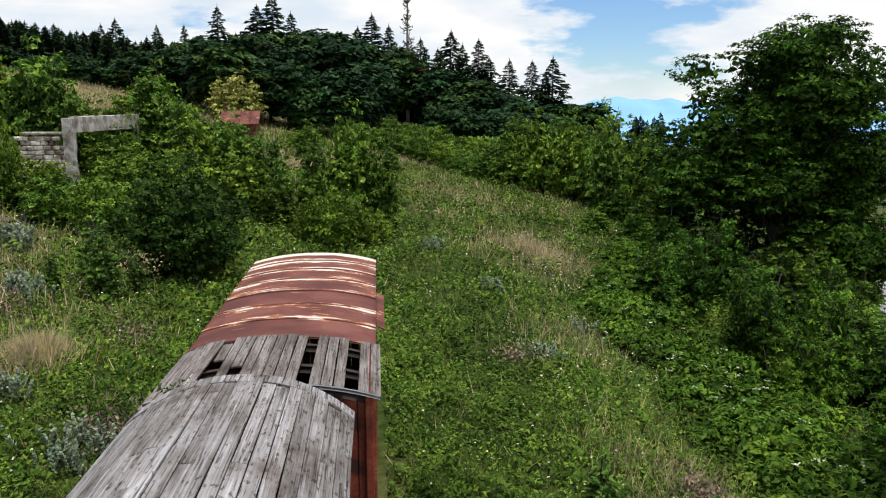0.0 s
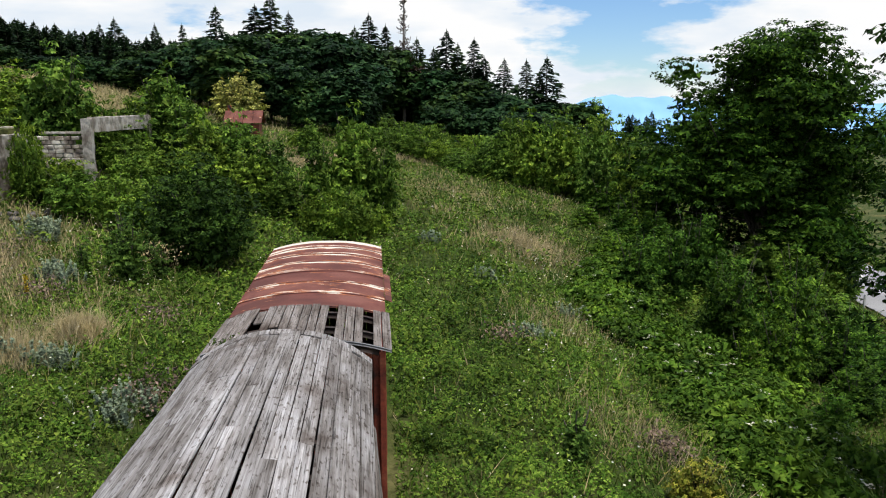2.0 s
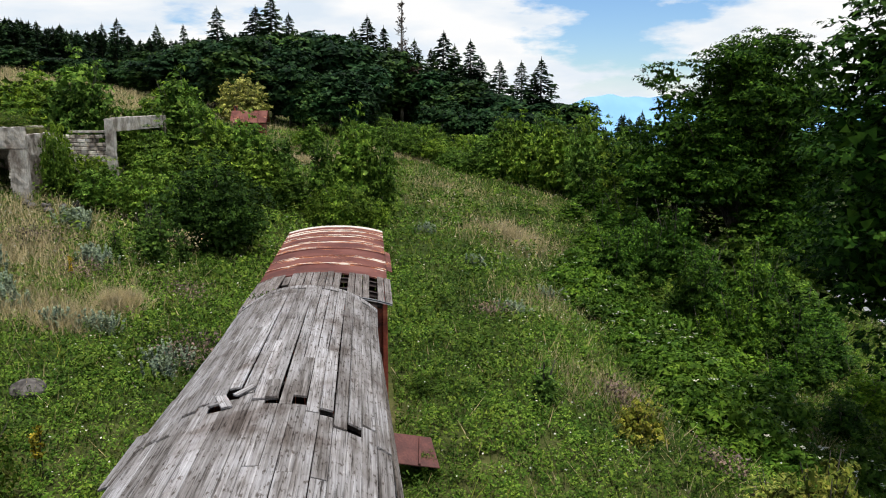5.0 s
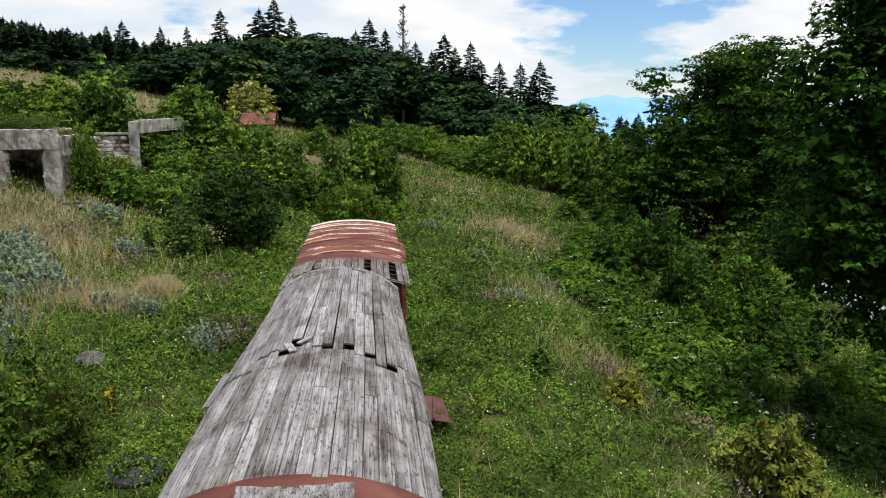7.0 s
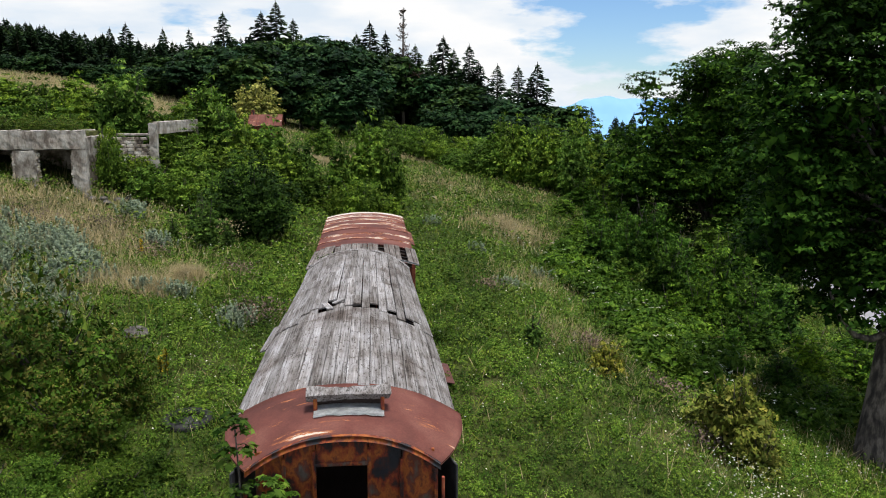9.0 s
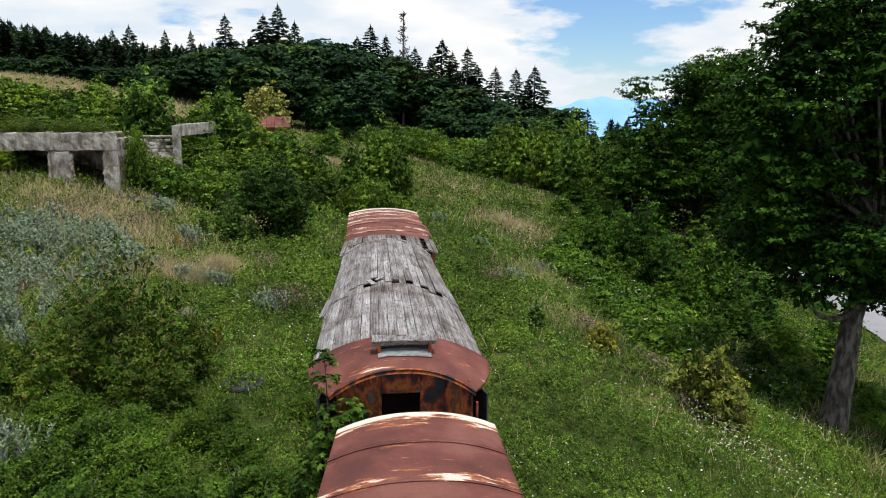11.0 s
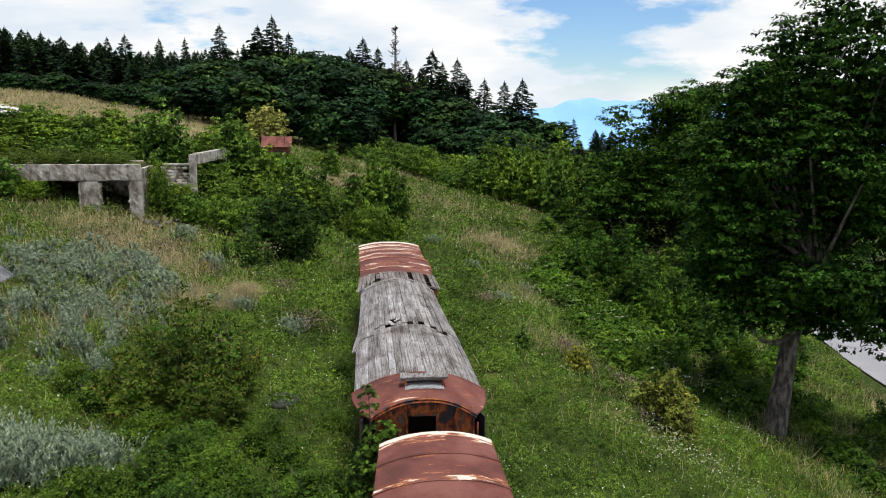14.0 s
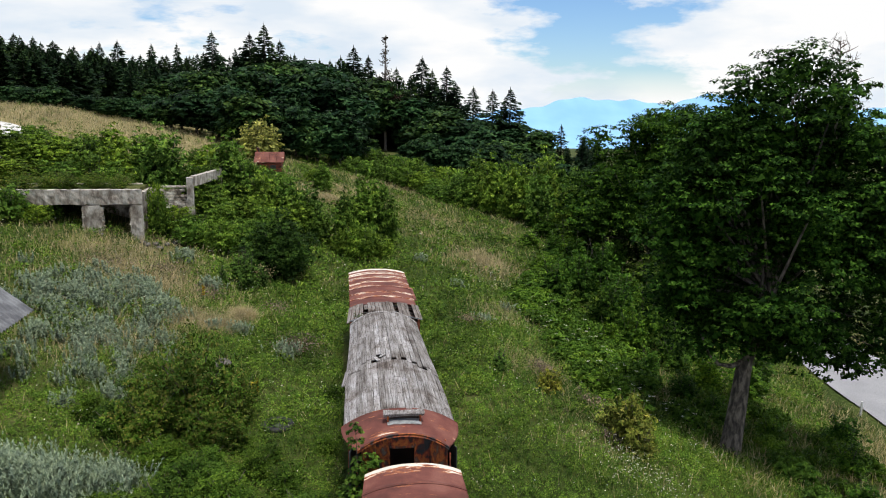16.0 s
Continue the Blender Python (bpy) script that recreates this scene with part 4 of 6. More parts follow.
def bush_proto(name, label, mat, h, rad, seed, sprays=260, per=12, leaf=0.16, spread=0.22, nl=6, tall=False, category="bush"):
    """A bush of many upright leafy shoots, domed or, when tall, drawn up to a point."""
    r = np.random.default_rng(seed)
    lumps = []
    shoots = nl * 3
    for i in range(shoots):
        a = i * 2.4 + r.normal() * 0.3
        q = ((i + 0.5) / shoots) ** 0.5
        k = rad * q * (0.62 if tall else 0.8)
        top = h * ((1.05 - 0.6 * q ** 1.4) if tall else (1.0 - 0.5 * q * q)) * r.uniform(0.8, 1.08)
        rr = rad * r.uniform(0.22, 0.34)
        x, y = k * math.cos(a), k * math.sin(a)
        for f, w in ((0.22, 1.25), (0.42, 1.3), (0.6, 1.1), (0.77, 0.85), (0.92, 0.5)):
            out = 0.45 + 0.55 * f + 0.1 * r.normal()
            lumps.append(((x * out * 1.15, y * out * 1.15, top * f), (rr * w, rr * w, min(rr * w, top * 0.13))))
    return plant(name, label, category, mat, lumps, int(sprays * 0.8), int(per * 2.5), leaf * 0.72, spread * 1.15, seed, bush_stems(r, h, rad * 0.7), low=-0.7)


def place(proto, spots, seed=0, sink=0.08, first=True):
    """Sets the made plant on its first spot and copies on the others: (x, y, scale[, height scale])."""
    r = np.random.default_rng(seed)
    for i, s in enumerate(spots):
        x, y, k = s[:3]
        kz = s[3] if len(s) > 3 else k
        m = Matrix.Translation((x, y, land_at(x, y) - sink)) @ Matrix.Rotation(r.uniform(0, 6.28), 4, "Z") @ Matrix.Diagonal((k, k, kz, 1))
        if i == 0:
            continue_at = m
        else:
            copy_thing(proto, m)
    proto.matrix_basis = continue_at


def stand(proto, base_h, spots, seed=0):
    """Copies a plant so that its top reaches the given height: (x, y, top, width scale)."""
    r = np.random.default_rng(seed)
    for i, (x, y, top, wide) in enumerate(spots):
        g = land_at(x, y) - 0.1
        m = Matrix.Translation((x, y, g)) @ Matrix.Rotation(r.uniform(0, 6.28), 4, "Z") @ Matrix.Diagonal((wide, wide, (top - g) / base_h, 1))
        copy_thing(proto, m)


def conifer(seed, h, rad, label="dark green spruce in the forest edge", mat=None, ragged=0.25, boughs=150):
    """A spruce: drooping boughs all the way up, each with hanging twigs."""
    r = np.random.default_rng(seed)
    e = thing("spruce", label, "tree", group="forest spruces")
    lean = r.normal(size=2) * 0.01 * h
    part("trunk", mesh_np("trunk", *tube([[((0, 0, -1), h * 0.017), ((lean[0] * 0.5, lean[1] * 0.5, h * 0.5), h * 0.01), ((lean[0], lean[1], h), 0.02)]], 6), BARK), None, e)
    vs = []
    for i in range(boughs):
        k = ((i + r.random()) / boughs) ** 0.85
        a = i * 2.4 + r.normal() * 0.4
        L = (rad * (1 - k) ** 0.85 + 0.12) * r.uniform(1 - ragged * 1.3, 1 + ragged * 0.7)
        d = np.array([math.cos(a), math.sin(a), 0])
        s = np.array([-math.sin(a), math.cos(a), 0])
        p0 = np.array([lean[0] * k, lean[1] * k, h * (0.06 + 0.93 * k)])
        fall = (0.42 - 0.5 * k + 0.12 * r.normal()) * L
        w = 0.46 * L + 0.24
        tip = p0 + d * L - np.array([0, 0, fall])
        vs.append([p0 + s * w * 0.3, p0 - s * w * 0.3, tip])
        for f in (0.3, 0.5, 0.7, 0.9):
            c = p0 + d * L * f - np.array([0, 0, fall * f ** 1.5])
            for g in (-1, 1):
                end = c + s * g * w * (1.3 - 0.8 * f) * r.uniform(0.7, 1.3) + d * w * 0.5 - np.array([0, 0, r.uniform(0.2, 1.0) * (0.4 + 0.16 * L)])
                vs.append([c - d * w * 0.35, c + d * w * 0.35, end])
    for i in range(6):
        a = r.uniform(0, 6.28)
        t = np.array([lean[0], lean[1], h])
        o = np.array([math.cos(a), math.sin(a), 0]) * 0.16
        vs.append([t - np.array([0, 0, 1.0]) + o, t - np.array([0, 0, 1.0]) - o, t + np.array([0, 0, 0.5])])
    v = np.array(vs).reshape(-1, 3)
    part("crown", mesh_np("crown", v, np.arange(len(v)).reshape(-1, 3), mat or NEEDLE), None, e)
    return e


def tree_at(m_proto, x, y, top, base_h, wide=1.0, r=None):
    """A copy of a forest tree scaled so that its top stands at the height top."""
    g = land_at(x, y) - 0.3
    k = (top - g) / base_h
    m = Matrix.Translation((x, y, g)) @ Matrix.Rotation(r.uniform(0, 6.28), 4, "Z") @ Matrix.Diagonal((k * wide, k * wide, k, 1))
    return copy_thing(m_proto, m)


def forest():
    r = np.random.default_rng(21)
    protos = [conifer(31, 20, 5.4, ragged=0.3), conifer(32, 20, 4.7, ragged=0.4), conifer(33, 20, 6.0, ragged=0.35)]
    tips = [(-58, 190, 26.4), (-34, 185, 28.8), (-23, 170, 27.4), (-19, 165, 29.1), (-16, 170, 25.9), (-11, 190, 23.2), (1, 150, 23.6), (4, 152, 21.8), (-2, 155, 21.8),
            (10, 150, 19.3), (14, 160, 18.2), (18, 175, 23.0), (20, 170, 19.8), (23, 165, 20.4), (25, 165, 16.8), (27, 150, 15.5), (29.5, 140, 14.8), (32, 135, 15.2),
            (31, 136, 12.5), (53, 170, 6.9), (52, 150, 4.9), (54, 145, 4.8), (49, 150, 2.5), (57, 160, 4.0), (-41, 190, 21.5), (-52, 200, 22.8), (-26, 170, 21.5),
            (-76, 230, 27.1), (-107, 260, 30.1), (-118, 270, 32.1), (-95, 250, 27.7), (-85, 240, 26.2)]
    for i, (x, y, top) in enumerate(tips):
        tree_at(protos[i % 3], x, y, top, 20, r.uniform(1.1, 1.4), r)
    # the darker ranks behind and between them
    for i in range(210):
        y = r.uniform(150, 265)
        px = -0.6 + 0.74 * (i + r.random()) / 210
        if i % 3 == 0:
            px, y = r.uniform(-0.62, -0.25), r.uniform(125, 240)
        x = 0.14 + px * (y + 11)
        lift = np.interp(px, [-0.62, -0.477, -0.404, -0.33, -0.26, -0.18, -0.1, -0.05, 0.0, 0.05, 0.12, 0.2], [0.115, 0.105, 0.092, 0.08, 0.072, 0.075, 0.085, 0.075, 0.068, 0.05, 0.04, 0.015])
        top = 8.1 + (y + 11) * lift * r.uniform(0.86, 1.0)
        tree_at(protos[i % 3], x, y, top, 20, r.uniform(0.9, 1.25) * (1.4 if px < -0.2 else 1.0), r)
    for i in range(45):
        y = r.uniform(205, 262)
        px = -0.6 + 0.5 * (i + r.random()) / 45
        lift = np.interp(px, [-0.62, -0.477, -0.404, -0.33, -0.26, -0.18, -0.1], [0.115, 0.105, 0.092, 0.08, 0.072, 0.072, 0.07])
        tree_at(protos[i % 3], 0.14 + px * (y + 11), y, 8.1 + (y + 11) * lift * r.uniform(0.82, 0.93), 20, r.uniform(1.2, 1.5), r)
    for p in protos:
        p.matrix_basis = Matrix.Translation((r.uniform(-70, -40), 215, land_at(-50, 215)))
    # broad-leaved trees along the wood's edge
    leafy = []
    for s in (41, 42, 43):
        q = np.random.default_rng(s)
        lumps = [((0, 0, 6.0), (3.0, 3.0, 4.4))]
        for i in range(17):
            d = unit(q.normal(size=3))
            lumps.append(((d[0] * 2.6, d[1] * 2.6, 6.2 + d[2] * 3.7), (q.uniform(1.2, 2.0),) * 2 + (q.uniform(0.9, 1.5),)))
        stems = [[((0, 0, -1), 0.3), ((0, 0, 5), 0.2), ((0.3, 0.2, 9), 0.05)]] + [[((0, 0, 2 + i * 0.7), 0.12), (np.array(l[0]) * 0.6 + np.array([0, 0, 1.5]), 0.07), (l[0], 0.03)] for i, l in enumerate(lumps[1:7])]
        leafy.append(plant("broadleaf_tree", "dense dark broad-leaved tree at the forest edge", "tree", FAR_LEAF, lumps, 220, 16, 0.58, 0.85, s, stems, flat=0.6, aspect=0.75, low=-0.9, group="forest broadleaf trees"))
    ratio = [-0.55, -0.44, -0.367, -0.257, -0.17, -0.074, -0.008, 0.036, 0.1, 0.153, 0.2, 0.255, 0.32]
    skyline = [0.062, 0.06, 0.05, 0.053, 0.06, 0.07, 0.066, 0.05, 0.02, 0.008, -0.014, -0.012, -0.02]
    i = 0
    for row, (y0, y1, lo, hi, n) in enumerate(((97, 106, 0.5, 0.85, 19), (112, 122, 0.8, 1.05, 19), (128, 142, 0.98, 1.14, 19), (150, 172, 0.95, 1.12, 16))):
        for px in np.linspace(-0.5, 0.24, n):
            px += r.normal() * 0.008
            y = r.uniform(y0, y1)
            x = 0.14 + px * (y + 11)
            g = land_at(x, y)
            sky = np.interp(px, ratio, skyline)
            top = g + (8.1 + sky * (y + 11) - g) * r.uniform(lo, hi)
            if px < -0.28:
                continue
            if abs(px - 0.046) < 0.055 and y < 128:
                top = min(top, g + 2.8)
            if top > g + 2.5:
                tree_at(leafy[i % 3], x, y, top, 10.6, r.uniform(1.15, 1.6) * (1.2 if top - g < 7 else 1.0), r)
                i += 1
    for i in range(54):
        x = -58 + 80 * (i + r.random()) / 54
        y = np.interp(x, [-58, -40, -25, -12, 0, 8, 22], [92, 90, 88, 83, 86, 92, 88]) + r.uniform(0, 8)
        g = land_at(x, y)
        low = 0.4 if abs((x - 0.14) / (y + 11) - 0.046) < 0.045 else 1.0
        tree_at(leafy[i % 3], x, y, g + low * r.uniform(0.75, 1.1) * np.interp(x, [-58, -26, -16, 0, 22], [2.6, 3.2, 7.0, 7.0, 6.0]), 10.6, r.uniform(1.0, 1.4) * (1.5 if x < -20 else 1.0), r)
    for i, p in enumerate(leafy):
        x, y = 34 + 5 * i, 118 + 6 * i
        p.matrix_basis = Matrix.Translation((x, y, land_at(x, y) - 0.3)) @ Matrix.Diagonal((0.8, 0.8, 0.6, 1))
    for i in range(34):
        y = r.uniform(75, 170)
        x = (0.27 + 0.3 * r.random()) * (y + 11)
        g = land_at(x, y)
        tree_at(leafy[i % 3] if i % 3 else protos[i % 2], x, y, max(g + 4, min(g + 13, 8.1 - 0.02 * (y + 11) * r.uniform(0.6, 1.8))), 10.6 if i % 3 else 20, r.uniform(0.9, 1.3), r)


forest()

def snag():
    """The bare dead spruce above the wood."""
    r = np.random.default_rng(8)
    x, y = 7.1, 140
    g = land_at(x, y)
    e = thing("dead_spruce", "bare dead spruce trunk with brown twigs above the forest", "tree", (x, y, g))
    h = 25.4 - g
    paths = [[((0, 0, -1), 0.4), ((0, 0, h * 0.5), 0.3), ((0.1, 0, h), 0.08)]]
    vs = []
    for i in range(120):
        k = 0.22 + 0.77 * r.random()
        a = r.uniform(0, 6.28)
        L = (1 - k) * 4.6 + 0.5
        L *= r.uniform(0.4, 1.1) * (1.35 if k < 0.5 else 0.8)
        p0 = np.array([0, 0, h * k])
        p1 = p0 + np.array([math.cos(a) * L, math.sin(a) * L, 0.15 * L])
        paths.append([(p0, 0.06), ((p0 + p1) / 2 + np.array([0, 0, -0.05 * L]), 0.045), (p1, 0.015)])
        for j in range(30 if k < 0.62 else 5):
            c = p0 + (p1 - p0) * r.uniform(0.3, 1.0)
            d = r.normal(size=3) * 0.35
            s = np.cross(d, r.normal(size=3))
            s = s / np.linalg.norm(s) * 0.11
            vs.append([c, c + d * 0.5 + s, c + d, c + d * 0.5 - s])
    part("trunk", mesh_np("trunk", *tube(paths, 5), DEAD_BARK), None, e)
    v = np.array(vs).reshape(-1, 3)
    part("dry_twig", mesh_np("dry_twig", v, np.arange(len(v)).reshape(-1, 4), DEAD_TWIG), None, e)["kind"] = "stuff"


snag()


def big_tree(name, label, at, crown_c, crown_r, seed, trunk_r, fork, n_clump, sprays, per, leaf, spread, bare=0, lean=(0, 0), more=()):
    """A tall maple: trunk, forking limbs and leaf clumps at their ends."""
    r = np.random.default_rng(seed)
    e = thing(name, label, "tree", at)
    cc, cr = np.array(crown_c, float), np.array(crown_r, float)
    f = np.array([lean[0], lean[1], fork])
    trunk = [[((0, 0, -0.8), trunk_r * 1.35), ((0, 0, 0.25), trunk_r * 1.12), (tuple(f * 0.5), trunk_r * 0.95), (tuple(f), trunk_r * 0.8), (tuple(f + (cc - f) * 0.5), trunk_r * 0.5), (tuple(cc + np.array([0, 0, cr[2] * 0.5])), trunk_r * 0.15)]]
    limbs, lumps = [], []
    for p in more:
        p = np.array(p, float)
        lumps.append((p, (1.7, 1.6, 1.2)))
        limbs.append([(f + (cc - f) * 0.5, trunk_r * 0.25), ((f + cc) / 4 + p / 2, trunk_r * 0.15), (p, 0.03)])
    for i in range(n_clump):
        d = unit(r.normal(size=3))
        if d[2] < -0.85:
            d[2] *= -0.6
        d[:2] *= 1 - 0.3 * max(0.0, d[2])
        p = cc + d / np.max(np.abs(d)) ** 0.2 * cr * ((0.58 + 0.36 * r.random()) if i % 3 else 0.5 * r.random())
        size = min(cr) * (r.uniform(0.19, 0.31) if i % 3 else 0.4)
        lumps.append((p, (size * 1.2, size * 1.2, size * 0.62)))
        k = r.uniform(0.1, 0.8)
        s = f + (cc - f) * k * 0.9
        mid = (s + p) / 2 + np.array([0, 0, 0.35 * abs(r.normal())])
        limbs.append([(s, trunk_r * 0.3 * (1 - 0.5 * k)), (mid, trunk_r * 0.17), (p, 0.03)])
    if bare:
        limbs.insert(0, [((0.35, 0.2, 4.3), 0.13), ((-0.3, 0.1, 4.15), 0.11), ((-0.9, 0.0, 4.3), 0.09), ((-1.4, 0.05, 4.8), 0.07), ((-1.8, 0.1, 5.7), 0.04)])
    part("trunk", mesh_np("trunk", *tube(trunk, 14), BARK, True), None, e)
    for l in limbs[: max(10, n_clump // 2)]:
        part("limb", mesh_np("limb", *tube([l], 6), BARK, True), None, e)
    twigs = []
    if bare:
        low_end, top = np.array([5.25, 2.4, 12.6]), np.array([4.95, 2.4, 18.9])
        twigs.append([(low_end, 0.1), ((low_end + top) / 2 + np.array([0.05, 0, 0]), 0.07), (top, 0.012)])
        for i in range(bare):
            k = 0.42 + 0.56 * i / bare
            a = i * 2.4 + r.normal() * 0.3
            p0 = low_end + (top - low_end) * k
            L = (1.25 - 0.9 * k) * r.uniform(0.9, 1.9)
            p1 = p0 + np.array([math.cos(a), math.sin(a), 0.15 + 0.3 * r.random()]) * L * 0.6
            p2 = p1 + np.array([math.cos(a), math.sin(a), 0.3 + 0.5 * r.random()]) * L * 0.5
            twigs.append([(p0, 0.038), (p1, 0.026), (p2, 0.008)])
            for j in range(3):
                q = p0 + (p2 - p0) * r.uniform(0.4, 0.9)
                twigs.append([(q, 0.016), (q + r.normal(size=3) * 0.12 + np.array([0, 0, 0.12]), 0.011), (q + r.normal(size=3) * 0.16 + np.array([0, 0, 0.28]), 0.005)])
        for p0, p1 in (((1.8, 2.0, 15.5), (1.1, 2.0, 17.2)), ((2.6, 2.0, 15.8), (2.9, 2.0, 17.0))):
            p0, p1 = np.array(p0), np.array(p1)
            twigs.append([(p0, 0.05), ((p0 + p1) / 2 + np.array([0.12, 0, 0]), 0.035), (p1, 0.01)])
        part("bare_branch", mesh_np("bare_branch", *tube(twigs, 5), DEAD_BARK), None, e, "bare grey dead branches at the top")
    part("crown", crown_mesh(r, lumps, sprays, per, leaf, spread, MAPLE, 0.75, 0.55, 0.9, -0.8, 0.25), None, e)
    return e


TREE_B = (27, 47)
big_tree("maple_tree", "large dense dark green maple on the slope", (*TREE_B, land_at(*TREE_B)), (0, 0, 7.6), (8.6, 7.6, 9.2), 51, 0.4, 1.5, 120, 4200, 30, 0.21, 0.6, more=((-4.4, 1.6, 12.0), (-5.0, 1.8, 10.4), (4.6, -1.0, 14.2), (5.8, -1.5, 12.0), (2.2, -1.2, 15.6), (-2.6, 0.4, 14.2), (-5.6, -1.0, 8.0), (5.0, 0.0, 1.4), (6.0, 1.0, 0.9), (7.4, 2.4, 1.0), (9.4, 4.6, 1.6), (7.6, 2.0, 2.8), (5.8, -1.2, 2.6)))
g2 = land_at(15.9, 10.3)
big_tree("roadside_maple", "tall maple with thick grey trunk and bare top branches", (15.9, 10.3, g2), (3.6, 2.4, 10.0), (6.7, 6.3, 7.2), 52, 0.43, 4.2, 80, 5600, 29, 0.155, 0.42, bare=26, lean=(0.5, 0.3), more=((-0.6, 1.8, 14.2), (0.7, 3.0, 15.2), (-1.4, 1.8, 12.6), (1.7, 2.0, 15.8), (-1.8, 1.6, 9.6), (4.2, 1.0, 16.4), (-0.2, 2.4, 14.0), (-1.2, 2.0, 7.4), (5.2, 0.2, 4.3), (7.4, 0.8, 4.5), (3.2, -0.4, 4.9), (9.2, 1.4, 5.2), (-1.3, 0.4, 5.3), (1.2, 0.2, 5.4), (2.6, 1.6, 4.6), (0.2, 2.4, 5.6), (4.4, 2.4, 5.0), (6.0, 2.6, 5.4), (2.0, -1.2, 6.0), (0.2, -0.4, 6.4), (-1.4, 1.6, 14.2), (-1.6, 0.6, 11.2), (0.4, 0.2, 12.6), (-2.2, 1.4, 8.4), (-2.2, 1.6, 12.2), (-2.8, 1.8, 11.8), (-2.9, 1.4, 10.0), (-1.6, 1.8, 13.4), (-2.6, 1.2, 7.6), (-0.6, 2.6, 14.4), (2.4, 2.2, 17.0), (3.4, 2.6, 17.4), (0.8, 2.6, 16.2)))
g3 = land_at(36, 62)
big_tree("maple_tree", "dark green maple beyond the road slope", (36, 62, g3), (0, 0, 8), (7, 6, 6.5), 53, 0.35, 2.5, 50, 700, 18, 0.45, 0.8)


# ---- bushes ----
def lobed_leaves(r, centers, normals, size):
    """Five-lobed maple leaves, one polygon each."""
    n = len(centers)
    d = unit(np.cross(normals, r.normal(size=(n, 3))))
    e = np.cross(normals, d)
    ang = np.radians([180, 125, 100, 62, 38, 20, 0, -20, -38, -62, -100, -125])
    rad = np.array([0.12, 0.42, 0.3, 0.52, 0.32, 0.3, 0.62, 0.3, 0.32, 0.52, 0.3, 0.42])
    s = size * r.uniform(0.6, 1.3, n)
    v = centers[:, None] + s[:, None, None] * (d[:, None] * (rad * np.cos(ang))[None, :, None] + e[:, None] * (rad * np.sin(ang))[None, :, None])
    v = v - normals[:, None] * (s[:, None] * (rad ** 2)[None])[..., None] * 0.6
    return v.reshape(-1, 3), np.arange(n * 12).reshape(-1, 12)


